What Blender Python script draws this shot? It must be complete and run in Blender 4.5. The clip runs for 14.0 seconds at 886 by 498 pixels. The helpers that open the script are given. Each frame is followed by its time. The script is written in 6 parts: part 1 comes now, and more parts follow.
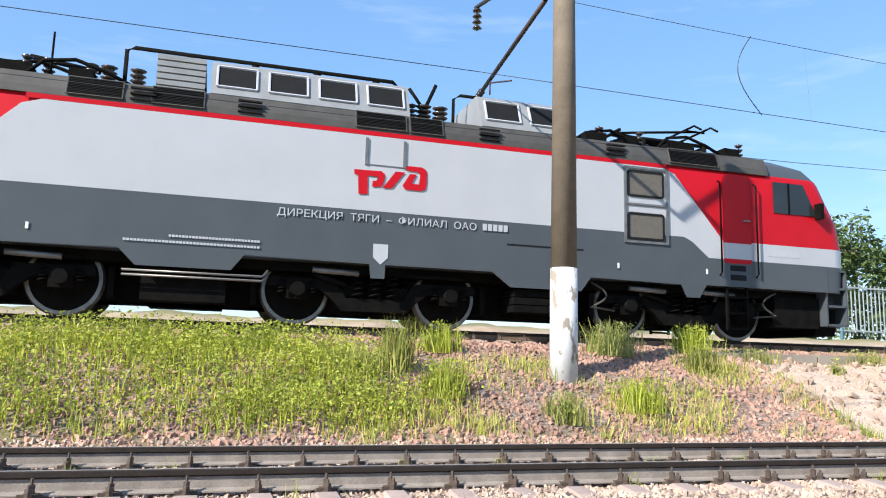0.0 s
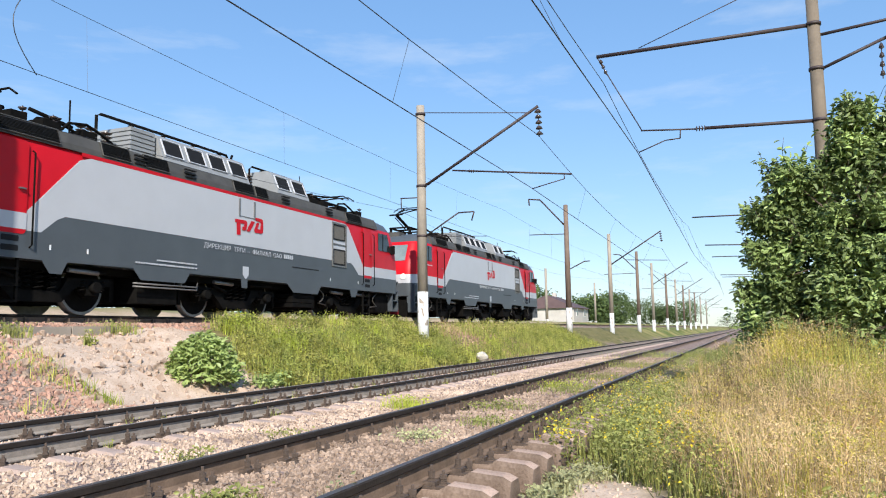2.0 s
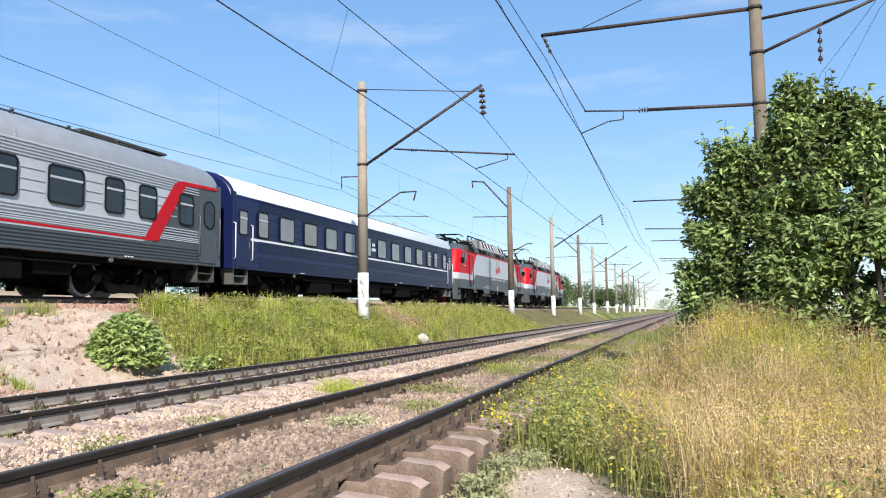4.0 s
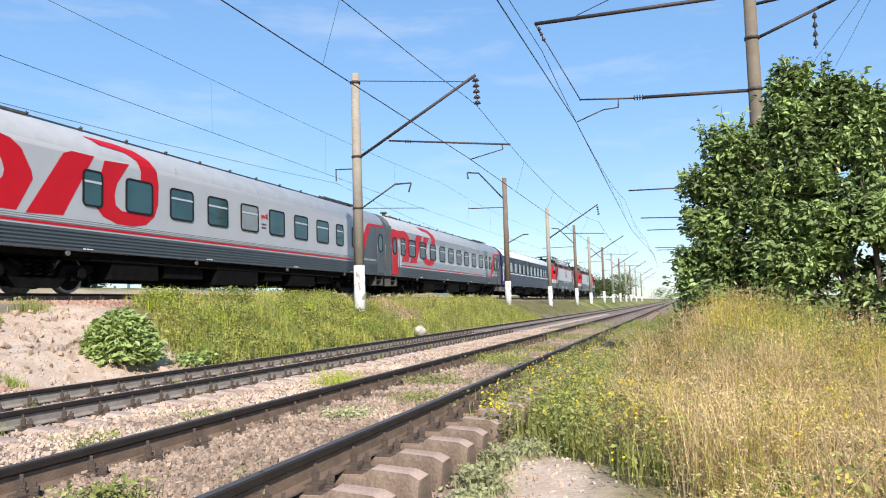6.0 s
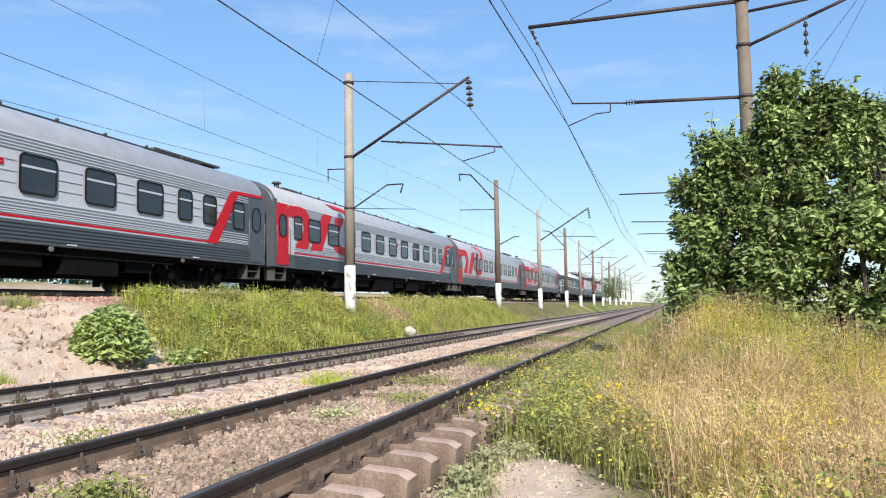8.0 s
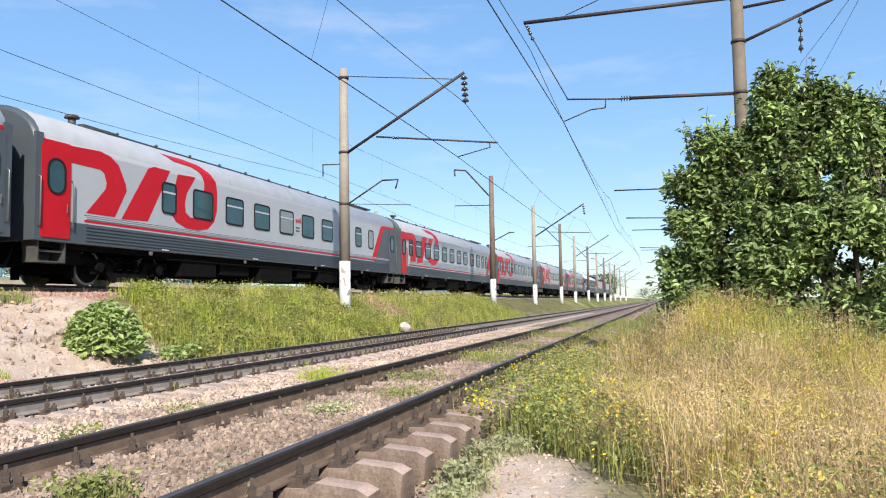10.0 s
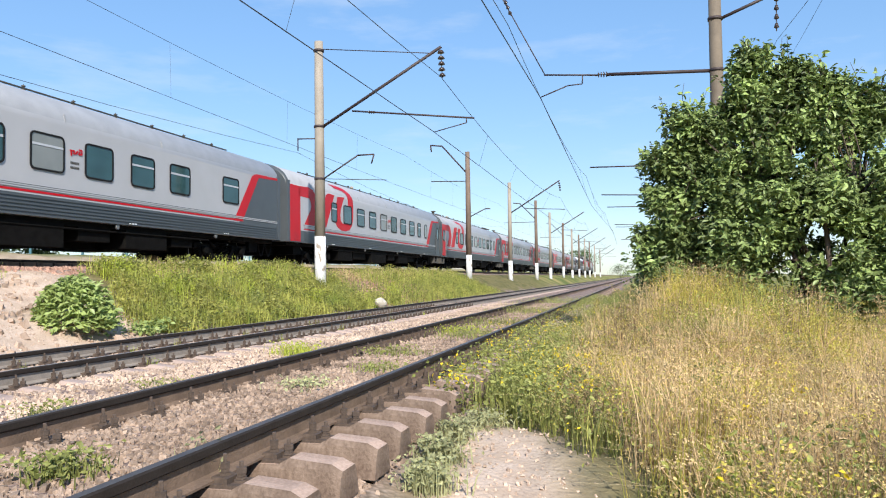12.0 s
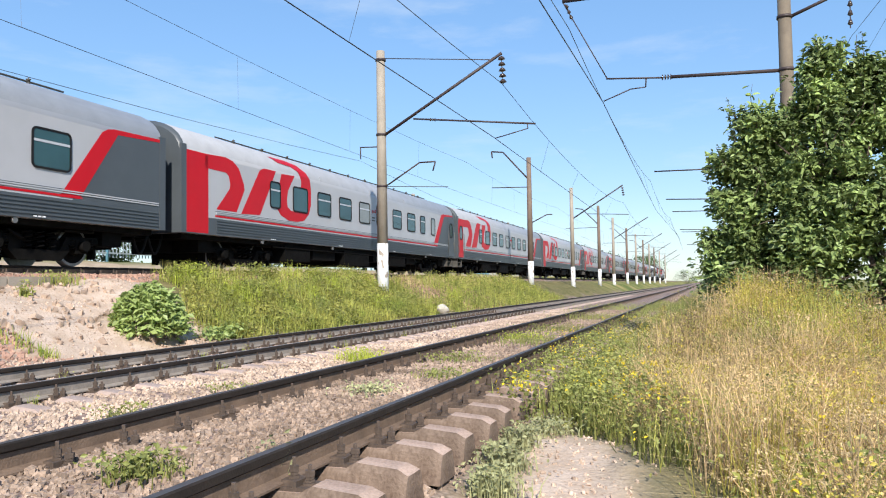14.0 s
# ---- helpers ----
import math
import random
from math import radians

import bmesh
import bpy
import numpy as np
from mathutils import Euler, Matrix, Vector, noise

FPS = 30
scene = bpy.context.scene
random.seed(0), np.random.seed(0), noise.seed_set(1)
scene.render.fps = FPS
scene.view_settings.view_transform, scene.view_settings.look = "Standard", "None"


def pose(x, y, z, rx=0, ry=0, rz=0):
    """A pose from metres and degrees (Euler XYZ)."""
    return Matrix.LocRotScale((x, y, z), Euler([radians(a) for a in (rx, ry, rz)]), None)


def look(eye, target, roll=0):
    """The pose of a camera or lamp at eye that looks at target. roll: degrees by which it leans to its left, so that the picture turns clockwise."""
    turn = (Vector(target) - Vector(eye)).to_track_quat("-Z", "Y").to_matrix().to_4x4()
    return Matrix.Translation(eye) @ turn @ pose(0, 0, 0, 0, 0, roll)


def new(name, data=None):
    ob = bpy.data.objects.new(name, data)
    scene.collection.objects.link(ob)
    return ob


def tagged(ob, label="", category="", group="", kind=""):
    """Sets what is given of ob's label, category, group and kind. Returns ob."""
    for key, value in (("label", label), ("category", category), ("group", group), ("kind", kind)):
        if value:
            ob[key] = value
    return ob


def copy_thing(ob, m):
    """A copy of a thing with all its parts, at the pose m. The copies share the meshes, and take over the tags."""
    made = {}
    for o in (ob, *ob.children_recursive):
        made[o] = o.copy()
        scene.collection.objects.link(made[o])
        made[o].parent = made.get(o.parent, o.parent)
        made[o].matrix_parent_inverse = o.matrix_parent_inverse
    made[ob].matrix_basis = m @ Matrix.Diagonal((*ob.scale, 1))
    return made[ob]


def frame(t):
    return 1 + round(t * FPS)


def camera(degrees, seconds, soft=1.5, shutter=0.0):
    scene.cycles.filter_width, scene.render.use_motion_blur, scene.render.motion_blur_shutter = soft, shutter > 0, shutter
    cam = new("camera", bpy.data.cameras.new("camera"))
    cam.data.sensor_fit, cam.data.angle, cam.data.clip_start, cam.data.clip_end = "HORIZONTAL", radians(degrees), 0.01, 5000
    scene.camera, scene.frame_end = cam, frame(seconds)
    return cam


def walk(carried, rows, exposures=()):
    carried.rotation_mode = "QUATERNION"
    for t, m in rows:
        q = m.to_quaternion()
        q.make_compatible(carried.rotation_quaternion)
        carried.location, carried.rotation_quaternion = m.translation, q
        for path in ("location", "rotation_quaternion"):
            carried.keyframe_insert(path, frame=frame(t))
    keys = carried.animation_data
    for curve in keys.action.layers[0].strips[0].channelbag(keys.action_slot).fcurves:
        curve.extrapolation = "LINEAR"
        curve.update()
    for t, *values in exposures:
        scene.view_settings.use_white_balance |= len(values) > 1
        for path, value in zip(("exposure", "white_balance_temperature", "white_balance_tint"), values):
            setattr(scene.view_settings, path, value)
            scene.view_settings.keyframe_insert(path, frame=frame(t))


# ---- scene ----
cam = camera(60.46, 14.0, soft=1.1)
PATH = [
    (0, (-0.479, 0.178, 0.871), (0.0948, 2.0703, 1.1690), 1.44),
    (0.5, (-0.420, 0.053, 1.003), (0.8102, 1.6044, 1.2821), 0.83),
    (1, (-0.349, 0.048, 0.996), (1.2625, 1.2038, 1.2556), -0.13),
    (1.5, (-0.305, 0.025, 0.993), (1.4769, 0.9034, 1.2284), -0.66),
    (2, (-0.323, 0.031, 0.992), (1.5246, 0.7643, 1.2095), -0.93),
    (2.5, (-0.334, 0.009, 0.998), (1.5390, 0.6802, 1.2029), -0.91),
    (3, (-0.321, 0.020, 0.976), (1.5640, 0.6585, 1.1722), -0.69),
    (3.5, (-0.267, 0.007, 0.979), (1.6269, 0.6218, 1.1627), -0.80),
    (4, (0.151, 0.107, 0.959), (2.0521, 0.7042, 1.1293), -0.88),
    (6.5, (0.255, 0.136, 0.932), (2.1604, 0.7239, 1.0818), -1.79),
    (7, (0.224, 0.135, 0.933), (2.1325, 0.7145, 1.0874), -1.47),
    (7.5, (0.206, 0.128, 0.941), (2.1171, 0.6971, 1.0953), -1.11),
    (10, (0.203, 0.124, 0.932), (2.1194, 0.6770, 1.0733), -0.94),
    (10.5, (0.234, 0.128, 0.924), (2.1570, 0.6638, 1.0441), -0.89),
    (11, (0.230, 0.134, 0.928), (2.1595, 0.6520, 1.0251), -0.90),
    (11.5, (0.224, 0.131, 0.927), (2.1573, 0.6370, 1.0104), -0.90),
    (12, (0.241, 0.136, 0.924), (2.1775, 0.6299, 1.0015), -0.79),
    (12.5, (0.234, 0.137, 0.921), (2.1722, 0.6219, 1.0001), -0.85),
    (13, (0.200, 0.131, 0.933), (2.1345, 0.6318, 1.0162), -0.78),
    (13.5, (0.209, 0.137, 0.927), (2.1374, 0.6606, 1.0162), -0.76),
    (14, (0.219, 0.145, 0.926), (2.1085, 0.7924, 1.0226), -0.88),
]
walk(cam, [(t, look(eye, target, roll)) for t, eye, target, roll in PATH], exposures=((0.0, 0.75), (0.4, 0.62), (0.9, 0.45), (14.0, 0.45)))

# ---- light ----
SUN_DIR = Vector((5.6, 2.82, -4.42)).normalized()
world = bpy.data.worlds.new("sky")
scene.world = world
world.use_nodes = True
wn, wl = world.node_tree.nodes, world.node_tree.links
sky = wn.new("ShaderNodeTexSky")
sky.sky_type, sky.sun_disc = "NISHITA", False
sky.sun_elevation = math.asin(-SUN_DIR.z)
sky.sun_rotation = math.atan2(-SUN_DIR.x, -SUN_DIR.y)
sky.air_density, sky.dust_density, sky.ozone_density = 1.0, 0.2, 2.0
gam, hue = wn.new("ShaderNodeGamma"), wn.new("ShaderNodeHueSaturation")
gam.inputs[1].default_value = 0.48
hue.inputs["Saturation"].default_value, hue.inputs["Value"].default_value = 1.6, 1.85
wl.new(sky.outputs[0], gam.inputs[0])
wl.new(gam.outputs[0], hue.inputs["Color"])
tint = wn.new("ShaderNodeMix")
tint.data_type, tint.blend_type = "RGBA", "MULTIPLY"
tint.inputs[0].default_value = 1.0
tint.inputs[7].default_value = (0.86, 0.98, 1.16, 1)
wl.new(hue.outputs[0], tint.inputs[6])
# thin high cloud
wtc, wmap, wnoise, wrange, cloud = (wn.new("ShaderNode" + k) for k in ("TexCoord", "Mapping", "TexNoise", "MapRange", "Mix"))
wmap.inputs["Scale"].default_value = (1.0, 1.6, 7.0)
wnoise.inputs["Scale"].default_value, wnoise.inputs["Detail"].default_value, wnoise.inputs["Roughness"].default_value = 2.6, 7, 0.6
wrange.inputs[1].default_value, wrange.inputs[2].default_value, wrange.inputs[4].default_value = 0.54, 0.82, 0.34
wl.new(wtc.outputs["Generated"], wmap.inputs[0])
wl.new(wmap.outputs[0], wnoise.inputs[0])
wl.new(wnoise.outputs[0], wrange.inputs[0])
cloud.data_type = "RGBA"
wl.new(wrange.outputs[0], cloud.inputs[0])
wl.new(tint.outputs[2], cloud.inputs[6])
cloud.inputs[7].default_value = (4.6, 4.9, 5.2, 1)
wl.new(cloud.outputs[2], wn["Background"].inputs[0])
wn["Background"].inputs[1].default_value = 0.15
sun = new("sun", bpy.data.lights.new("sun", "SUN"))
sun.data.energy, sun.data.angle, sun.data.color = 4.9, radians(0.55), (1.0, 0.95, 0.86)
sun.matrix_basis = look((0, 0, 60), Vector((0, 0, 60)) + SUN_DIR)

# ---- materials ----
MATS = {}


def mat(name, col, rough=0.6, metal=0.0, var=0.15, scale=6.0, bump=0.0, bscale=60.0, col2=None, rnd=0.0, thin=0.0, spec=0.5):
    """A procedural surface: two scales of noise between two tints, fine relief, and a tint of its own per object."""
    if name in MATS:
        return MATS[name]
    m = bpy.data.materials.new(name)
    m.use_nodes = True
    n, l = m.node_tree.nodes, m.node_tree.links
    b = n["Principled BSDF"]
    b.inputs["Roughness"].default_value, b.inputs["Metallic"].default_value = rough, metal
    b.inputs["Specular IOR Level"].default_value = spec
    tc = n.new("ShaderNodeTexCoord")
    big, fine = n.new("ShaderNodeTexNoise"), n.new("ShaderNodeTexNoise")
    big.inputs["Scale"].default_value, big.inputs["Detail"].default_value = scale, 5
    fine.inputs["Scale"].default_value, fine.inputs["Detail"].default_value = bscale, 3
    l.new(tc.outputs["Object"], big.inputs[0])
    l.new(tc.outputs["Object"], fine.inputs[0])
    both = n.new("ShaderNodeMath")
    both.operation = "MULTIPLY_ADD"
    both.inputs[1].default_value = 0.6
    l.new(big.outputs[0], both.inputs[0])
    half = n.new("ShaderNodeMath")
    half.operation = "MULTIPLY"
    half.inputs[1].default_value = 0.4
    l.new(fine.outputs[0], half.inputs[0])
    l.new(half.outputs[0], both.inputs[2])
    ramp = n.new("ShaderNodeMapRange")
    ramp.inputs[1].default_value, ramp.inputs[2].default_value = 0.33, 0.67
    l.new(both.outputs[0], ramp.inputs[0])
    mix = n.new("ShaderNodeMix")
    mix.data_type = "RGBA"
    a = [c * (1 - var) for c in col]
    z = [min(1, c * (1 + var)) for c in (col2 or col)]
    mix.inputs[6].default_value, mix.inputs[7].default_value = (*a, 1), (*z, 1)
    l.new(ramp.outputs[0], mix.inputs[0])
    out = mix.outputs[2]
    if rnd:
        info = n.new("ShaderNodeObjectInfo")
        geo = n.new("ShaderNodeNewGeometry")
        add = n.new("ShaderNodeMath")
        l.new(info.outputs["Random"], add.inputs[0])
        l.new(geo.outputs["Random Per Island"], add.inputs[1])
        val = n.new("ShaderNodeMapRange")
        val.inputs[1].default_value, val.inputs[2].default_value = 0.2, 1.8
        val.inputs[3].default_value, val.inputs[4].default_value = 1 - rnd, 1 + rnd
        l.new(add.outputs[0], val.inputs[0])
        hsv = n.new("ShaderNodeHueSaturation")
        l.new(out, hsv.inputs["Color"])
        l.new(val.outputs[0], hsv.inputs["Value"])
        out = hsv.outputs[0]
    l.new(out, b.inputs["Base Color"])
    if bump:
        bp = n.new("ShaderNodeBump")
        bp.inputs["Strength"].default_value, bp.inputs["Distance"].default_value = bump, 0.02
        l.new(fine.outputs[0], bp.inputs["Height"])
        l.new(bp.outputs[0], b.inputs["Normal"])
    if thin:
        tr = n.new("ShaderNodeBsdfTranslucent")
        l.new(out, tr.inputs[0])
        ms = n.new("ShaderNodeMixShader")
        ms.inputs[0].default_value = thin
        l.new(b.outputs[0], ms.inputs[1])
        l.new(tr.outputs[0], ms.inputs[2])
        l.new(ms.outputs[0], n["Material Output"].inputs[0])
    MATS[name] = m
    return m


RED = mat("red_paint", (0.50, 0.006, 0.014), 0.42, var=0.07, scale=2, spec=0.2)
PLOUGH = mat("dull_red_paint", (0.16, 0.012, 0.014), 0.6, var=0.3, scale=4, spec=0.2)
WHITE = mat("light_grey_paint", (0.46, 0.465, 0.49), 0.36, var=0.04, scale=1.5)
GREY = mat("slate_grey_paint", (0.071, 0.081, 0.091), 0.42, var=0.1, scale=1.5, spec=0.35)
ROOFGREY = mat("dusty_roof_paint", (0.066, 0.061, 0.054), 0.65, var=0.3, scale=3, bump=0.1)
LIGHTROOF = mat("pale_roof_paint", (0.36, 0.36, 0.375), 0.5, var=0.12, scale=2)
SILVER = mat("silver_paint", (0.46, 0.47, 0.5), 0.4, var=0.06, scale=2)
DARK = mat("grimy_black_steel", (0.0065, 0.006, 0.0055), 0.85, var=0.5, scale=5, bump=0.25, spec=0.08)
STEEL = mat("worn_grey_steel", (0.22, 0.21, 0.2), 0.42, metal=0.6, var=0.25, scale=8)
BLACK = mat("black_rubber", (0.012, 0.012, 0.013), 0.75, var=0.2, spec=0.2)
LOUVRE = mat("dull_brown_louvre", (0.13, 0.115, 0.095), 0.6, var=0.15, scale=12)
GEAR = mat("grey_roof_housing", (0.26, 0.265, 0.27), 0.5, var=0.15, scale=3)
BLUE = mat("deep_blue_paint", (0.0075, 0.0125, 0.062), 0.36, var=0.1, scale=2, spec=0.35)
CREAM = mat("white_paint", (0.78, 0.78, 0.77), 0.45, var=0.04)
WHITEROOF = mat("white_roof_paint", (0.72, 0.73, 0.72), 0.5, var=0.07)
GLASS = mat("dark_window_glass", (0.025, 0.03, 0.032), 0.06, var=0.3, scale=0.8)
TEALGLASS = mat("teal_window_glass", (0.03, 0.075, 0.08), 0.06, var=0.35, scale=0.8)
CURTAIN = mat("curtained_window_glass", (0.22, 0.23, 0.22), 0.12, var=0.2, scale=1.2)
SCREEN = mat("pale_windscreen_glass", (0.17, 0.205, 0.205), 0.07, var=0.35, scale=1.1)
LAMP = mat("headlight_lens", (0.7, 0.7, 0.65), 0.08)
COACHGREY = mat("coach_grey_paint", (0.41, 0.405, 0.42), 0.38, var=0.05, scale=1.5)
UMBER = mat("weathered_brown_concrete", (0.165, 0.13, 0.095), 0.85, var=0.22, scale=3, bump=0.3, bscale=40)
CONCRETE = mat("pole_concrete", (0.31, 0.265, 0.215), 0.85, var=0.16, scale=3, bump=0.3, bscale=40)
BROWNPOLE = mat("stained_pole_concrete", (0.17, 0.12, 0.09), 0.85, var=0.25, scale=3, bump=0.3, bscale=40)
LIME = mat("whitewash", (0.66, 0.66, 0.66), 0.9, var=0.12, scale=5, bump=0.3)
ln, ll = LIME.node_tree.nodes, LIME.node_tree.links
ltc, lmap, lnoise, lrange, lmix = (ln.new("ShaderNode" + k) for k in ("TexCoord", "Mapping", "TexNoise", "MapRange", "Mix"))
lmap.inputs["Scale"].default_value = (1, 1, 0.45)
lnoise.inputs["Scale"].default_value, lnoise.inputs["Detail"].default_value = 6.5, 7
lrange.inputs[1].default_value, lrange.inputs[2].default_value = 0.565, 0.61
lmix.data_type, lmix.inputs[7].default_value = "RGBA", (0.3, 0.25, 0.2, 1)
ll.new(ltc.outputs["Object"], lmap.inputs[0])
ll.new(lmap.outputs[0], lnoise.inputs[0])
ll.new(lnoise.outputs[0], lrange.inputs[0])
ll.new(lrange.outputs[0], lmix.inputs[0])
ll.new(ln["Principled BSDF"].inputs["Base Color"].links[0].from_socket, lmix.inputs[6])
ll.new(lmix.outputs[2], ln["Principled BSDF"].inputs["Base Color"])
SLEEPER = mat("sleeper_concrete", (0.40, 0.30, 0.255), 0.85, var=0.15, scale=5, bump=0.4, bscale=50, rnd=0.1)
# Brown-stained sleepers; light tops and shaded sides are painted into two colours.
LITTOP = mat("lit_brown_sleeper_top", (0.42, 0.285, 0.215), 0.9, var=0.25, scale=5, bump=0.5, bscale=60, rnd=0.12, col2=(0.46, 0.325, 0.255))
SHADESIDE = mat("shaded_brown_sleeper_side", (0.14, 0.087, 0.06), 0.9, var=0.35, scale=6, bump=0.5, bscale=45, rnd=0.15, col2=(0.19, 0.135, 0.10))
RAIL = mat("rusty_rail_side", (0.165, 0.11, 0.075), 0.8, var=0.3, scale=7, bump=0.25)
# Dark brown head sides and underside, with the shadow under the head painted in.
HEADSIDE = mat("shaded_rail_head_side", (0.03, 0.023, 0.019), 0.75, var=0.3, scale=6, bump=0.15, spec=0.2)
DUSTYRAIL = mat("dusty_rail_side", (0.27, 0.23, 0.195), 0.85, var=0.25, scale=7, bump=0.25)
RAILTOP = mat("polished_rail_head", (0.095, 0.082, 0.075), 0.5, metal=0.3, var=0.25, scale=5)
OLDTOP = mat("dull_rail_head", (0.34, 0.31, 0.29), 0.5, metal=0.4, var=0.25, scale=5)
IRON = mat("rusty_fastening", (0.105, 0.075, 0.058), 0.75, metal=0.2, var=0.4, scale=20)
BRACKET = mat("dark_painted_steel", (0.045, 0.03, 0.03), 0.6, var=0.3)
WIRE = mat("contact_wire_copper", (0.05, 0.05, 0.055), 0.5, metal=0.4)
PORCELAIN = mat("brown_porcelain", (0.05, 0.035, 0.03), 0.2)
BALLAST = mat("pink_granite_ballast", (0.35, 0.25, 0.185), 0.9, var=0.3, scale=1.2, col2=(0.50, 0.38, 0.295), rnd=0.42, bump=0.3)
REDSTONE = mat("reddish_ballast", (0.36, 0.215, 0.16), 0.9, var=0.3, scale=1.2, rnd=0.4, bump=0.3)


# ---- mesh helpers ----
def box(bm, x0, x1, y0, y1, z0, z1, mi=0):
    v = [bm.verts.new(p) for p in ((x0, y0, z0), (x1, y0, z0), (x1, y1, z0), (x0, y1, z0), (x0, y0, z1), (x1, y0, z1), (x1, y1, z1), (x0, y1, z1))]
    for q in ((3, 2, 1, 0), (4, 5, 6, 7), (0, 1, 5, 4), (1, 2, 6, 5), (2, 3, 7, 6), (3, 0, 4, 7)):
        bm.faces.new([v[i] for i in q]).material_index = mi


def tube(bm, p0, p1, r0, r1=None, n=8, mi=0, caps=True):
    p0, p1 = Vector(p0), Vector(p1)
    d = (p1 - p0).normalized()
    u = d.cross(Vector((0, 0, 1)) if abs(d.z) < 0.9 else Vector((1, 0, 0))).normalized()
    w = d.cross(u)
    rings = []
    for p, r in ((p0, r0), (p1, r0 if r1 is None else r1)):
        rings.append([bm.verts.new(p + (u * math.cos(a) + w * math.sin(a)) * r) for a in (2 * math.pi * k / n for k in range(n))])
    for k in range(n):
        f = bm.faces.new((rings[0][k], rings[0][(k + 1) % n], rings[1][(k + 1) % n], rings[1][k]))
        f.material_index, f.smooth = mi, n > 6
    if caps:
        bm.faces.new(rings[0][::-1]).material_index = mi
        bm.faces.new(rings[1]).material_index = mi


def path_tube(bm, pts, r, n=6, mi=0):
    """One bent tube through all the points."""
    pts = [Vector(p) for p in pts]
    rings = []
    for k, p in enumerate(pts):
        d = (pts[min(k + 1, len(pts) - 1)] - pts[max(k - 1, 0)]).normalized()
        u = d.cross(Vector((0, 0, 1)) if abs(d.z) < 0.95 else Vector((1, 0, 0))).normalized()
        w = d.cross(u)
        rings.append([bm.verts.new(p + (u * math.cos(a) + w * math.sin(a)) * r) for a in (2 * math.pi * j / n for j in range(n))])
    for a, b in zip(rings, rings[1:]):
        for j in range(n):
            f = bm.faces.new((a[j], a[(j + 1) % n], b[(j + 1) % n], b[j]))
            f.material_index, f.smooth = mi, True
    bm.faces.new(rings[0][::-1]).material_index = mi
    bm.faces.new(rings[-1]).material_index = mi


def lathe(bm, rows, n=20, axis="y", at=(0, 0, 0), mi=0):
    """Rows of (place along the axis, radius)."""
    rings = []
    for s, r in rows:
        ring = []
        for k in range(n):
            a = 2 * math.pi * k / n
            c, d = r * math.cos(a), r * math.sin(a)
            p = {"y": (c, s, d), "x": (s, c, d), "z": (c, d, s)}[axis]
            ring.append(bm.verts.new(Vector(p) + Vector(at)))
        rings.append(ring)
    for a, b in zip(rings, rings[1:]):
        for k in range(n):
            f = bm.faces.new((a[k], a[(k + 1) % n], b[(k + 1) % n], b[k]))
            f.material_index, f.smooth = mi, True
    bm.faces.new(rings[0][::-1]).material_index = mi
    bm.faces.new(rings[-1]).material_index = mi


def slab(bm, pts, y0, y1, mi=0):
    """A plate with the outline pts (x, z), from y0 to y1."""
    a = [bm.verts.new((x, y0, z)) for x, z in pts]
    b = [bm.verts.new((x, y1, z)) for x, z in pts]
    for f in (bm.faces.new(a), bm.faces.new(b[::-1])):
        f.material_index = mi
    for k in range(len(pts)):
        j = (k + 1) % len(pts)
        bm.faces.new((a[j], a[k], b[k], b[j])).material_index = mi


def round_rect(x0, x1, z0, z1, r, n=4):
    pts = []
    for cx, cz, a0 in ((x1 - r, z1 - r, 0), (x0 + r, z1 - r, 90), (x0 + r, z0 + r, 180), (x1 - r, z0 + r, 270)):
        for k in range(n + 1):
            a = radians(a0 + 90 * k / n)
            pts.append((cx + r * math.cos(a), cz + r * math.sin(a)))
    return pts


def finish(name, bm, mats, parent=None, label="", bevel=0.0):
    if bevel:
        bmesh.ops.bevel(bm, geom=[e for e in bm.edges if e.calc_face_angle(0) > 0.5], offset=bevel, segments=2, affect="EDGES", clamp_overlap=True)
    bmesh.ops.recalc_face_normals(bm, faces=bm.faces)
    me = bpy.data.meshes.new(name)
    bm.to_mesh(me)
    bm.free()
    for m in mats if isinstance(mats, (list, tuple)) else [mats]:
        me.materials.append(m)
    ob = new(name, me)
    ob.parent = parent
    return tagged(ob, label)


def part(name, make, mats, parent=None, label="", bevel=0.0):
    bm = bmesh.new()
    make(bm)
    return finish(name, bm, mats, parent, label, bevel)


def raw(name, verts, faces, mats, label="", category="", kind=""):
    me = bpy.data.meshes.new(name)
    me.from_pydata(verts, [], faces)
    for m in mats if isinstance(mats, (list, tuple)) else [mats]:
        me.materials.append(m)
    return tagged(new(name, me), label, category, "", kind)


def smoothstep(a, b, x):
    t = np.clip((np.asarray(x, float) - a) / (b - a), 0, 1)
    return t * t * (3 - 2 * t)


# ---- the lie of the land ----
Y1, Z1 = 3.10, 0.085      # nearest track: axis, rail head
Y2, Z2 = 7.50, 0.0        # middle track
YM, ZM = 15.36, 1.524     # main track on the bank
HALF = 0.795              # half the distance between rail axes
SPEED, FIRST = 19.65, 2.45


def lumps(x, y):
    return 0.05 * np.sin(1.7 * x + 0.6 * y) * np.sin(1.3 * y - 0.4 * x) + 0.025 * np.sin(4.1 * x + 2.2) * np.sin(3.7 * y) + 0.012 * np.sin(9.3 * x + 3 * y) * np.sin(8.1 * y + 1)


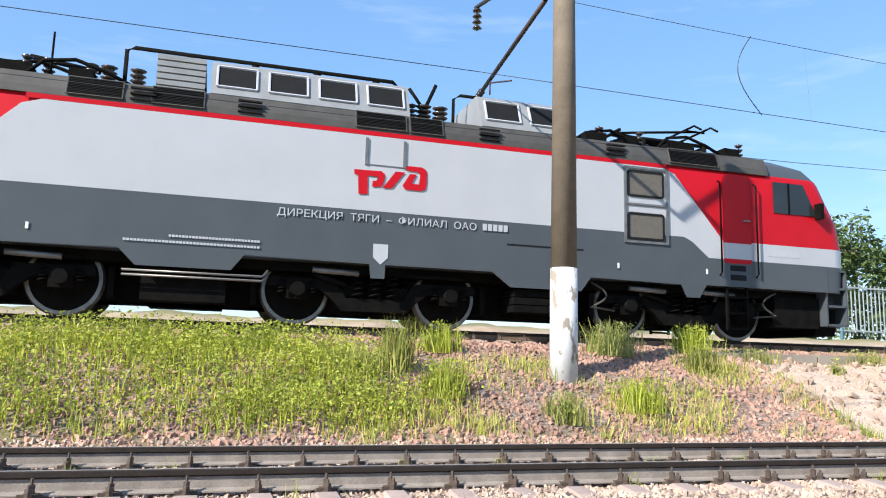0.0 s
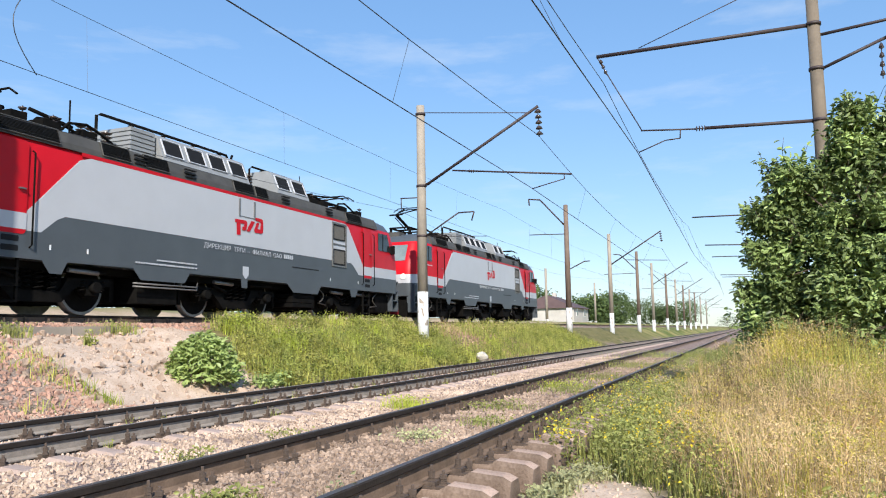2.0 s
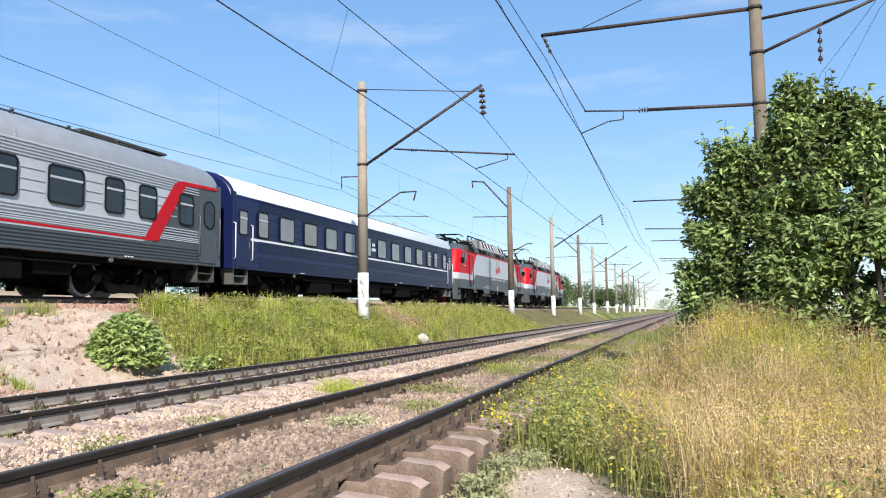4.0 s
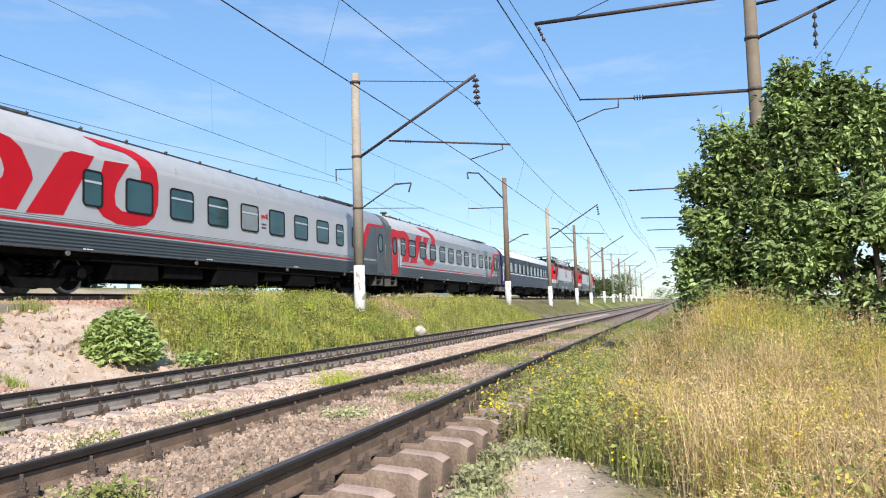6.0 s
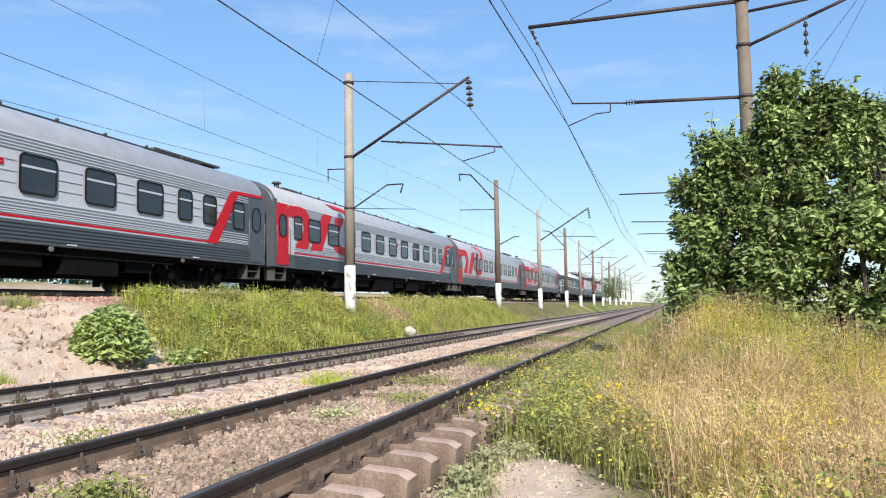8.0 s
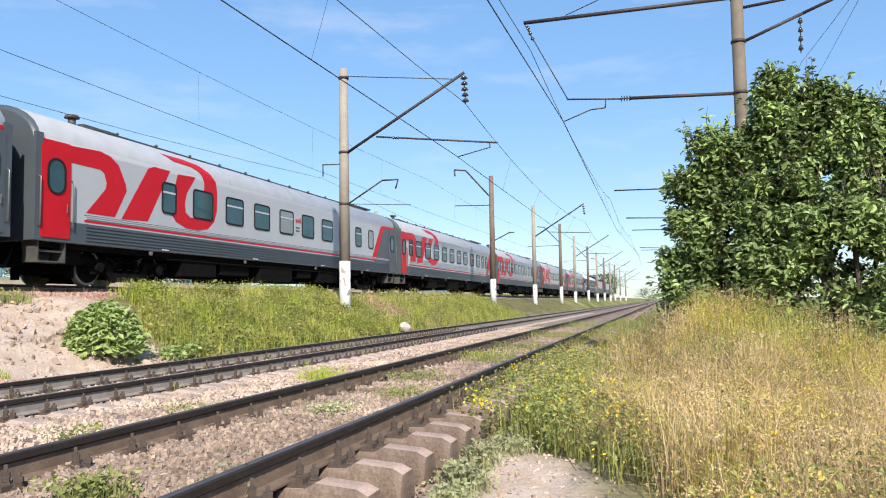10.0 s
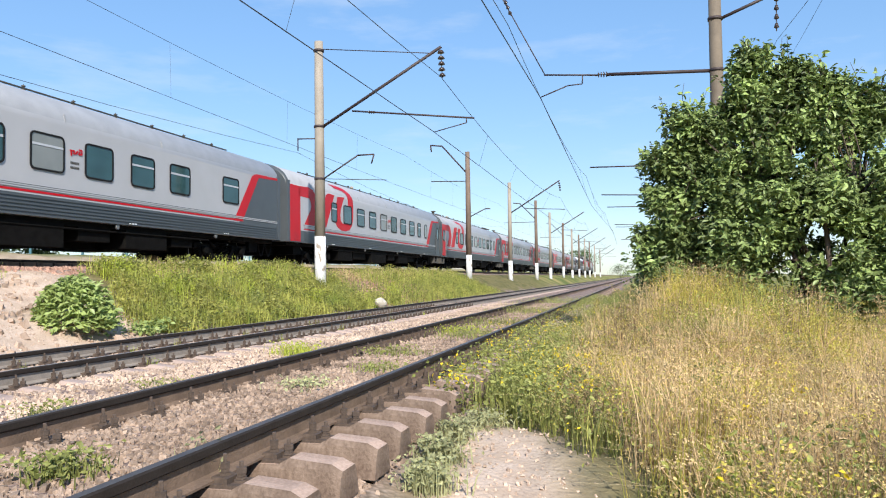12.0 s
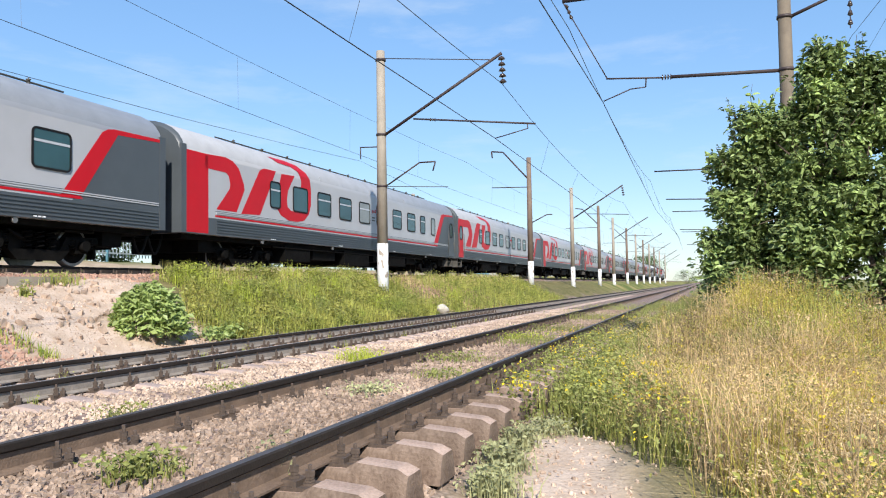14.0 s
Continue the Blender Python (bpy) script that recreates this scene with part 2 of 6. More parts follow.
def land(x, y):
    """Height of the ground."""
    x, y = np.asarray(x, float), np.asarray(y, float)
    ys = [-400, -40, -12, -4, 0.6, 1.5, 1.9, 2.25, 2.5, 4.4, 5.1, 6.1, 8.85, 9.5, 11.0, 12.3, 13.6, 17.1, 18.6, 20.5, 24, 60, 2000]
    zs = [0.3, 0.2, -0.1, -0.42, -0.48, -0.42, -0.31, -0.25, -0.1, -0.1, -0.225, -0.215, -0.225, -0.03, 0.72, 1.12, 1.29, 1.29, 1.38, 2.0, 2.15, 2.2, 2.4]
    z = np.interp(y, ys, zs)
    calm = 1 - 0.75 * (smoothstep(1.2, 1.9, y) * (1 - smoothstep(8.4, 9.2, y))) - 0.6 * (smoothstep(13.0, 13.6, y) * (1 - smoothstep(17, 18, y)))
    z = z + lumps(x, y) * calm
    path = smoothstep(8.2, 9.6, x) * (1 - smoothstep(12.2, 13.6, x)) * smoothstep(8.9, 9.6, y) * (1 - smoothstep(13, 14, y))
    mound = 0.6 * np.exp(-(((x - 13.4) / 3.4) ** 2) - ((y + 0.75) / 1.35) ** 2)
    return z - 0.12 * path + mound


def axis_steps(stops):
    out = []
    for a, b, s in stops:
        out += list(np.arange(a, b, s))
    return out


def ground_material():
    m = bpy.data.materials.new("trackside_ground")
    m.use_nodes = True
    n, l = m.node_tree.nodes, m.node_tree.links
    b = n["Principled BSDF"]
    b.inputs["Roughness"].default_value = 0.95
    b.inputs["Specular IOR Level"].default_value = 0.15
    tc = n.new("ShaderNodeTexCoord")
    vc = n.new("ShaderNodeVertexColor")
    vc.layer_name = "cover"
    sep = n.new("ShaderNodeSeparateColor")
    l.new(vc.outputs[0], sep.inputs[0])

    def noise_of(scale, detail=6):
        t = n.new("ShaderNodeTexNoise")
        t.inputs["Scale"].default_value, t.inputs["Detail"].default_value = scale, detail
        l.new(tc.outputs["Object"], t.inputs[0])
        return t.outputs[0]

    def blend(f, a, c):
        x = n.new("ShaderNodeMix")
        x.data_type = "RGBA"
        for s, v in ((0, f), (6, a), (7, c)):
            if isinstance(v, tuple):
                x.inputs[s].default_value = (*v, 1)
            else:
                l.new(v, x.inputs[s])
        return x.outputs[2]

    def edge(f, lo, hi):
        r = n.new("ShaderNodeMapRange")
        r.inputs[1].default_value, r.inputs[2].default_value = lo, hi
        l.new(f, r.inputs[0])
        return r.outputs[0]

    vor = n.new("ShaderNodeTexVoronoi")
    vor.inputs["Scale"].default_value = 22
    l.new(tc.outputs["Object"], vor.inputs[0])
    vsep = n.new("ShaderNodeSeparateColor")
    l.new(vor.outputs["Color"], vsep.inputs[0])
    stones = blend(vsep.outputs[0], (0.30, 0.205, 0.165), (0.47, 0.355, 0.30))
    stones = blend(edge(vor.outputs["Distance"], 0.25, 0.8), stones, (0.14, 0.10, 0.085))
    sand = blend(edge(noise_of(3), 0.35, 0.65), (0.48, 0.36, 0.27), (0.60, 0.47, 0.375))
    sand = blend(edge(noise_of(40), 0.5, 0.7), sand, (0.40, 0.29, 0.22))
    soil = blend(edge(noise_of(2.5), 0.35, 0.65), (0.10, 0.10, 0.035), (0.22, 0.18, 0.08))
    field = blend(edge(noise_of(0.25), 0.4, 0.62), (0.11, 0.14, 0.035), (0.33, 0.27, 0.11))
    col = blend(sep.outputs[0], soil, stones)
    col = blend(sep.outputs[1], col, sand)
    col = blend(sep.outputs[2], col, field)
    l.new(col, b.inputs["Base Color"])
    bp = n.new("ShaderNodeBump")
    bp.inputs["Strength"].default_value, bp.inputs["Distance"].default_value = 0.5, 0.012
    add = n.new("ShaderNodeMath")
    l.new(vor.outputs["Distance"], add.inputs[0])
    l.new(noise_of(30), add.inputs[1])
    l.new(add.outputs[0], bp.inputs["Height"])
    l.new(bp.outputs[0], b.inputs["Normal"])
    return m


def cover(x, y):
    """Shares of ballast, bare sand and far meadow at a place."""
    x, y = np.asarray(x, float), np.asarray(y, float)
    w = 0.35 * np.sin(0.9 * x + 1) + 0.2 * np.sin(2.3 * x)
    stone = smoothstep(1.3, 1.9, y) * (1 - smoothstep(9.0 + w, 9.5 + w, y)) + smoothstep(12.3, 13.0, y) * (1 - smoothstep(17.6, 18.4, y))
    bank = smoothstep(9.2, 9.8, y) * (1 - smoothstep(12.6, 13, y))
    stone = stone + bank * (1 - smoothstep(8, 9.5, x)) * 0.9
    sand = smoothstep(7.9, 9.3, x + 0.2 * w) * (1 - smoothstep(12.5, 13.4, x - (y - 9) * 0.5)) * smoothstep(8.7, 9.3, y) * (1 - smoothstep(13.0, 13.6, y))
    foot = np.exp(-(((y - 1.0 - 0.17 * (x - 5)) / 0.46) ** 2)) * (1 - smoothstep(6.3, 7.6, x)) * (y < 1.9)
    sand = np.maximum(sand, np.clip(1.4 * foot, 0, 1))
    sand = np.maximum(sand, smoothstep(17.6, 18.6, y) * (1 - smoothstep(21.5, 24, y)) * 0.8)
    field = smoothstep(19, 24, y) + (1 - smoothstep(-14, -9, y)) + smoothstep(70, 100, x) * (1 - stone)
    return np.clip(stone, 0, 1), np.clip(sand, 0, 1), np.clip(field, 0, 1)


def make_ground():
    xs = axis_steps([(-900, -60, 70), (-60, -12, 4), (-12, 30, 0.3), (30, 70, 0.8), (70, 160, 3), (160, 1000, 60), (1000, 2500, 300)])
    ys = axis_steps([(-900, -40, 70), (-40, -10, 3), (-10, 20, 0.25), (20, 60, 2.5), (60, 400, 30), (400, 2500, 300)])
    gx, gy = np.meshgrid(xs, ys)
    gz = land(gx, gy)
    w, h = len(xs), len(ys)
    verts = np.stack([gx.ravel(), gy.ravel(), gz.ravel()], 1).tolist()
    faces = [(j * w + i, j * w + i + 1, (j + 1) * w + i + 1, (j + 1) * w + i) for j in range(h - 1) for i in range(w - 1)]
    ob = raw("ground", verts, faces, ground_material(), "gravelly trackside earth rising to a railway bank", "ground", "structure")
    layer = ob.data.color_attributes.new("cover", "FLOAT_COLOR", "POINT")
    s, a, f = cover(gx.ravel(), gy.ravel())
    layer.data.foreach_set("color", np.stack([s, a, f, np.ones_like(s)], 1).ravel())
    for p in ob.data.polygons:
        p.use_smooth = True


make_ground()


# ---- tracks ----
def rail_run(bm, x0, x1, y, z):
    """One rail, head at z: foot, web, head."""
    prof = [(-0.066, -0.18), (0.066, -0.18), (0.066, -0.168), (0.012, -0.148), (0.009, -0.062), (0.037, -0.046), (0.036, -0.009), (0.025, 0), (-0.025, 0), (-0.036, -0.009), (-0.037, -0.046), (-0.009, -0.062), (-0.012, -0.148), (-0.066, -0.168)]
    a = [bm.verts.new((x0, y + p, z + q)) for p, q in prof]
    b = [bm.verts.new((x1, y + p, z + q)) for p, q in prof]
    for k in range(len(prof)):
        j = (k + 1) % len(prof)
        # Slot 2, with shade in its colour, covers the head's sides and underside.
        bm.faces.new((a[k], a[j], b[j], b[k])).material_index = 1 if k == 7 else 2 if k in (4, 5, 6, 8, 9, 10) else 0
    bm.faces.new(a[::-1])
    bm.faces.new(b)


def sleeper_mesh(bm, length=2.74):
    """A concrete sleeper along y, low in the middle, shouldered outside the rail seats; top of the seats at z 0."""
    st = [(-length / 2, -0.022, 0.108), (-1.3, 0.012, 0.1), (-1.04, 0.034, 0.095), (-0.98, 0.0, 0.112), (-0.62, 0.0, 0.112), (-0.4, -0.05, 0.09), (0.4, -0.05, 0.09), (0.62, 0.0, 0.112), (0.98, 0.0, 0.112), (1.04, 0.034, 0.095), (1.3, 0.012, 0.1), (length / 2, -0.022, 0.108)]
    rings = []
    for y, z, w in st:
        rings.append([bm.verts.new(p) for p in ((-w - 0.045, y, -0.2), (-w - 0.008, y, z - 0.035), (-w + 0.016, y, z), (w - 0.016, y, z), (w + 0.008, y, z - 0.035), (w + 0.045, y, -0.2))])
    for a, b in zip(rings, rings[1:]):
        for k in range(5):
            # Two slots, so that a darker, shaded colour can go on sides and ends.
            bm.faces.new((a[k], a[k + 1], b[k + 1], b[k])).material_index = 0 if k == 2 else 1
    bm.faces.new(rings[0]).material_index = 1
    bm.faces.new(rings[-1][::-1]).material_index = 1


def fastening_mesh(bm):
    """Base plate, and on each side of the rail a tall clamp bolt, its clamp, and a stout anchor bolt."""
    box(bm, -0.085, 0.085, -0.235, 0.235, -0.004, 0.02)
    for s in (-1, 1):
        tube(bm, (0, s * 0.098, 0.015), (0, s * 0.098, 0.158), 0.012, n=6)
        for z, r, h in ((0.048, 0.03, 0.014), (0.064, 0.024, 0.016), (0.082, 0.027, 0.03)):
            tube(bm, (0, s * 0.098, z), (0, s * 0.098, z + h), r, n=6)
        box(bm, -0.055, 0.055, s * 0.088 - 0.04, s * 0.088 + 0.04, 0.018, 0.048)
        tube(bm, (0, s * 0.19, 0.015), (0, s * 0.19, 0.122), 0.013, n=6)
        for z, r, h in ((0.02, 0.042, 0.012), (0.034, 0.03, 0.012), (0.048, 0.025, 0.014), (0.064, 0.029, 0.03)):
            tube(bm, (0, s * 0.19, z), (0, s * 0.19, z + h), r, n=6)
        box(bm, -0.085, 0.085, s * 0.145 - 0.011, s * 0.145 + 0.011, 0.018, 0.05)


def make_track(name, y, z, label, x0, x1, near0, near1, smat, top, step=0.543):
    base = tagged(new(name), label, "railway track", "", "structure")
    base.location = (0, y, z)
    for s in (-1, 1):
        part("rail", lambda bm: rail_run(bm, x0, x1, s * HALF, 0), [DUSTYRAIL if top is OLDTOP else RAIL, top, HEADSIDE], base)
    first_s = part("sleeper", sleeper_mesh, smat, base)
    first_f = part("rail_fastening", fastening_mesh, IRON, base, "rusty bolted clamp")
    proto, fast = first_s.data, first_f.data
    xs = np.arange(x0, x1, step)
    far = bmesh.new()
    used = 0
    for x in xs:
        if near0 <= x <= near1:
            ob = first_s if not used else new("sleeper", proto)
            ob.parent = base
            ob.matrix_basis = pose(x, random.uniform(-0.02, 0.02), -0.2, 0, 0, random.uniform(-0.8, 0.8))
            for s in (-1, 1):
                fo = first_f if not used and s < 0 else new("rail_fastening", fast)
                fo.parent = base
                fo.matrix_basis = pose(x, s * HALF, -0.2)
            used += 1
        elif x < 70:
            k = len(far.verts)
            sleeper_mesh(far)
            far.verts.ensure_lookup_table()
            for v in far.verts[k:]:
                v.co += Vector((x, 0, -0.2))
    tagged(finish("distant_sleepers", far, smat, base), kind="stuff")
    return base


make_track("track_1", Y1, Z1, "railway track with brown stained concrete sleepers", -25, 420, 2.2, 24, [LITTOP, SHADESIDE], RAILTOP)
make_track("track_2", Y2, Z2, "railway track on pale concrete sleepers in pink ballast", -25, 420, -4, 30, [SLEEPER, SLEEPER], OLDTOP)
make_track("track_3", YM, ZM, "main railway track on top of the gravel bank", -40, 420, 0, 20, [LITTOP, SHADESIDE], RAILTOP)

# ---- catenary masts ----
def mast_shaft(bm, h, r0, r1, z0):
    tube(bm, (0, 0, z0), (0, 0, h), r0 - (r0 - r1) * z0 / h, r1, n=18)


def insulator(bm, p, q, n=4, r=0.07):
    p, q = Vector(p), Vector(q)
    for k in range(n):
        a, b = p.lerp(q, (k + 0.15) / n), p.lerp(q, (k + 0.6) / n)
        tube(bm, a, b, r * 0.55, r, n=10)
        tube(bm, b, p.lerp(q, (k + 0.7) / n), r, r * 0.4, n=10)
    tube(bm, p, q, 0.015, n=6)


def make_mast(x, y, z, h, shaft, label, lime=1.8, r0=0.2, r1=0.15):
    ob = tagged(new("catenary_mast"), label, "railway mast", "masts along the line")
    ob.location = (x, y, z)
    if lime:
        part("whitewashed_base", lambda bm: tube(bm, (0, 0, -0.4), (0, 0, lime), r0 + 0.006, r0 - (r0 - r1) * lime / h + 0.006, n=18), LIME, ob, "chipped whitewash round the foot")
    part("shaft", lambda bm: mast_shaft(bm, h, r0, r1, lime - 0.05 if lime else -0.4), shaft, ob)
    return ob


def bracket(ob, lines, r, name="bracket_arm", m=BRACKET, n=8):
    """Steel tubes in the mast's own plane: pairs of (y, z) from the axis of the mast and the ground."""
    for a, b in lines:
        part(name, lambda bm: tube(bm, (0, a[0], a[1]), (0, b[0], b[1]), r, n=n), m, ob)


def collar(ob, z, r):
    part("collar", lambda bm: tube(bm, (0, 0, z - 0.04), (0, 0, z + 0.04), r + 0.02, n=14), BRACKET, ob, "dark steel band")


GREYMAST = "weathered grey concrete catenary mast with a whitewashed foot"
# mast with the inclined bracket over the middle track
mb = make_mast(25.24, 11.0, 0.67, 8.78, CONCRETE, GREYMAST)
bracket(mb, [((-0.15, 5.72), (-4.52, 8.2))], 0.055)
bracket(mb, [((-0.15, 8.5), (-4.2, 8.0))], 0.016, "stay_rod")
bracket(mb, [((-1.25, 6.2), (-5.64, 5.66))], 0.032, "registration_tube")
bracket(mb, [((-5.38, 5.52), (-4.23, 5.27)), ((-5.38, 5.52), (-5.36, 5.68))], 0.018, "steady_arm")
part("insulator", lambda bm: insulator(bm, (0, -4.5, 8.1), (0, -4.55, 7.1), 5, 0.13), PORCELAIN, mb)
part("insulator", lambda bm: insulator(bm, (0, -1.85, 6.12), (0, -2.1, 6.09), 3, 0.06), PORCELAIN, mb)
bracket(mb, [((0.15, 5.3), (0.85, 5.33)), ((0.83, 5.33), (0.83, 4.9))], 0.022, "wire_bracket")
bracket(mb, [((-0.15, 3.85), (-1.45, 4.62)), ((-1.45, 4.62), (-2.05, 4.62)), ((-2.05, 4.62), (-1.95, 4.3))], 0.028, "lower_bracket")
bracket(mb, [((-0.12, 3.85), (-2.5, 3.7))], 0.012, "stay_rod")
for z in (5.72, 8.45, 3.85):
    collar(mb, z, 0.17)

# mast beside the main track, its bracket over the main track
ma = make_mast(4.8, 11.0, 0.85, 8.75, UMBER, "weathered brownish concrete catenary mast with a chipped whitewashed foot", lime=1.55, r0=0.215, r1=0.165)
bracket(ma, [((0.15, 8.2), (0.75, 6.4))], 0.05)
bracket(ma, [((0.75, 6.4), (3.95, 5.86))], 0.045, "bracket_arm")
bracket(ma, [((0.2, 7.0), (4.5, 8.0))], 0.045, "upper_arm")
bracket(ma, [((2.3, 5.48), (3.5, 5.86)), ((3.5, 5.86), (3.5, 5.6))], 0.018, "steady_arm")
part("insulator", lambda bm: insulator(bm, (0, 3.95, 5.86), (0, 4.25, 5.8), 3, 0.08), PORCELAIN, ma)
part("insulator", lambda bm: insulator(bm, (0, 4.4, 7.95), (0, 4.4, 7.4), 4, 0.11), PORCELAIN, ma)
collar(ma, 8.2, 0.17)

# brown mast with its bracket towards the main track
mc = make_mast(49.82, 11.0, 1.12, 8.27, BROWNPOLE, "brown stained concrete catenary mast with a pale foot", lime=1.35)
bracket(mc, [((0.12, 6.9), (1.75, 8.75)), ((1.75, 8.75), (2.55, 8.85)), ((2.55, 8.85), (2.5, 8.4))], 0.05)
bracket(mc, [((0.12, 6.3), (2.55, 6.38))], 0.03, "registration_tube")
bracket(mc, [((-0.12, 3.9), (-1.15, 4.4)), ((-1.15, 4.4), (-1.5, 4.4))], 0.035, "lower_bracket")

md = make_mast(66.97, 11.0, 0.51, 8.86, CONCRETE, GREYMAST, lime=1.9)
bracket(md, [((-0.12, 6.15), (-4.45, 8.85))], 0.055)
bracket(md, [((-1.4, 6.5), (-4.9, 6.3))], 0.03, "registration_tube")
part("insulator", lambda bm: insulator(bm, (0, -4.4, 8.7), (0, -4.5, 7.9), 4, 0.12), PORCELAIN, md)

# mast on the near side, beside the bush
mr = make_mast(22.4, -2.12, -0.3, 11.6, UMBER, "tall weathered concrete catenary mast rising behind a leafy bush", lime=0, r0=0.22, r1=0.15)
bracket(mr, [((0.15, 9.62), (6.0, 9.6))], 0.06)
bracket(mr, [((4.75, 9.68), (1.9, 10.7)), ((1.9, 10.7), (0.15, 11.3))], 0.014, "stay_rod")
bracket(mr, [((6.0, 9.6), (5.85, 9.3)), ((5.85, 9.3), (4.75, 7.15))], 0.016, "drop_rod")
bracket(mr, [((0.15, 6.9), (3.0, 7.02))], 0.05)
bracket(mr, [((3.2, 7.02), (4.78, 7.15))], 0.025, "registration_tube")
bracket(mr, [((4.87, 6.5), (4.1, 6.78)), ((4.1, 6.78), (3.68, 6.8)), ((3.68, 6.8), (3.66, 7.05))], 0.018, "steady_arm")
part("insulator", lambda bm: insulator(bm, (0, 2.95, 7.02), (0, 3.25, 7.03), 4, 0.09), PORCELAIN, mr)
part("insulator", lambda bm: insulator(bm, (0, 5.9, 9.5), (0, 5.72, 9.0), 3, 0.06), PORCELAIN, mr)
bracket(mr, [((-0.15, 8.34), (-1.67, 8.95)), ((-1.67, 8.95), (-3.3, 9.6)), ((-0.15, 9.3), (-3.2, 9.6))], 0.045, "rear_bracket")
part("insulator", lambda bm: insulator(bm, (0, -1.6, 8.85), (0, -1.58, 7.85), 4, 0.07), PORCELAIN, mr)
for z in (9.62, 6.9, 8.34):
    collar(mr, z, 0.18)

# masts down the line
for x, y, h, zz, shaft in ((85, 11.0, 8.6, 0.9, BROWNPOLE), (99, 11.0, 8.8, 0.5, CONCRETE), (119, 11.2, 8.4, 0.9, BROWNPOLE), (133, 11.0, 8.7, 0.5, CONCRETE), (152, 11.2, 8.4, 0.8, BROWNPOLE), (166, 11, 8.6, 0.5, CONCRETE), (186, 11.2, 8.4, 0.8, BROWNPOLE), (205, 11, 8.6, 0.5, CONCRETE), (235, 11, 8.6, 0.5, CONCRETE)):
    far = make_mast(x, y, zz, h, shaft, "distant concrete catenary mast with a pale foot", lime=1.6)
    if shaft is BROWNPOLE:
        bracket(far, [((0.12, 6.6), (1.75, 8.3)), ((1.75, 8.3), (2.5, 8.4))], 0.05)
        bracket(far, [((0.12, 6.2), (3.6, 6.2))], 0.03, "registration_tube")
    else:
        bracket(far, [((-0.12, 6.1), (-4.4, 8.7))], 0.055)
        bracket(far, [((-1.4, 6.5), (-4.8, 6.3))], 0.03, "registration_tube")
for x in (58, 92, 130):
    far = make_mast(x, -2.2, -0.1, 9.6, CONCRETE, "distant concrete catenary mast with a pale foot", lime=1.6)
    bracket(far, [((0.12, 9.1), (5.6, 9.2))], 0.05)
    bracket(far, [((0.12, 6.9), (4.8, 7.1))], 0.04, "registration_tube")
for x, y in ((62, 24.0), (96, 24), (130, 24)):
    make_mast(x, y, 0.8, 8.2, CONCRETE, "distant concrete mast beyond the main line", lime=1.6)


# ---- overhead wires ----
def sag(a, b, drop, n=10):
    a, b = Vector(a), Vector(b)
    return [a.lerp(b, k / n) - Vector((0, 0, drop * 4 * (k / n) * (1 - k / n))) for k in range(n + 1)]


def overhead(spans, y, zc, zm, label, stag=0.0, hangers=True, drop=0.9, r=0.009, ym=None):
    ym = y if ym is None else ym
    base = tagged(new("overhead_line"), label, "overhead wire")
    base.location = (spans[0], y, zc)
    o = Vector(base.location)
    for a, b in zip(spans, spans[1:]):
        mess = [p - o for p in sag((a, ym, zm), (b, ym, zm), drop)]
        ya, yb = (y + stag * (1 if (spans.index(q) % 2 == 0) else -1) for q in (a, b))
        part("contact_wire", lambda bm: path_tube(bm, [p - o for p in sag((a, ya, zc), (b, yb, zc), 0.03, 6)], r, 5), WIRE, base)
        part("messenger_wire", lambda bm: path_tube(bm, mess, r * 0.85, 5), WIRE, base)
        if hangers:
            for k in (2, 4, 6, 8):
                part("dropper", lambda bm: tube(bm, mess[k], (mess[k].x, (ya + (yb - ya) * k / 10) - y, -0.02), r * 0.4, n=4), WIRE, base)


overhead([-45, 4.8, 49.8, 85, 119, 152], 15.4, 7.22, 9.4, "thin contact and messenger wires above the main track", 0.2, drop=0.32)
overhead([-30, 25.24, 67, 99, 133, 166], 7.05, 5.98, 7.82, "thin contact and messenger wires above the middle track", 0.23, drop=0.8, r=0.013, ym=6.5)
overhead([-25, 22.4, 58, 92, 130], 3.05, 6.2, 8.45, "thin contact and messenger wires above the brown-sleepered track", 0.27, drop=0.6, r=0.013, ym=3.7)
for y, z, spans in ((11.83, 5.5, (-25, 25.24, 67, 133)), (-3.7, 7.3, (-15, 22.4, 58)), (-5.2, 8.9, (-15, 22.4, 58))):
    fw = tagged(new("feeder_wire"), "thin dark feeder wire strung beside the masts", "overhead wire")
    fw.location = (spans[0], y, z)
    for a, b in zip(spans, spans[1:]):
        part("wire_span", lambda bm: path_tube(bm, [p - Vector((spans[0], y, z)) for p in sag((a, y, z), (b, y, z), 0.75)], 0.006, 5), WIRE, fw)
loop = tagged(new("jumper_wire"), "looped copper jumper between messenger and contact wire", "overhead wire")
loop.location = (12.0, 15.4, 7.22)
part("jumper", lambda bm: path_tube(bm, [(0.15 - 0.55 * math.sin(math.pi * k / 10) + 0.25 * k / 10, 0, 2.05 * (1 - k / 10)) for k in range(11)], 0.012, 5), WIRE, loop)

# ---- the train ----


def outline_ring(bm, z, e, w, r, n=7):
    pts = []
    for cx, cy, a0 in ((e - r, w - r, 0), (-e + r, w - r, 90), (-e + r, -w + r, 180), (e - r, -w + r, 270)):
        for k in range(n + 1):
            a = radians(a0 + 90 * k / n)
            pts.append(bm.verts.new((cx + r * math.cos(a), cy + r * math.sin(a), z)))
    return pts


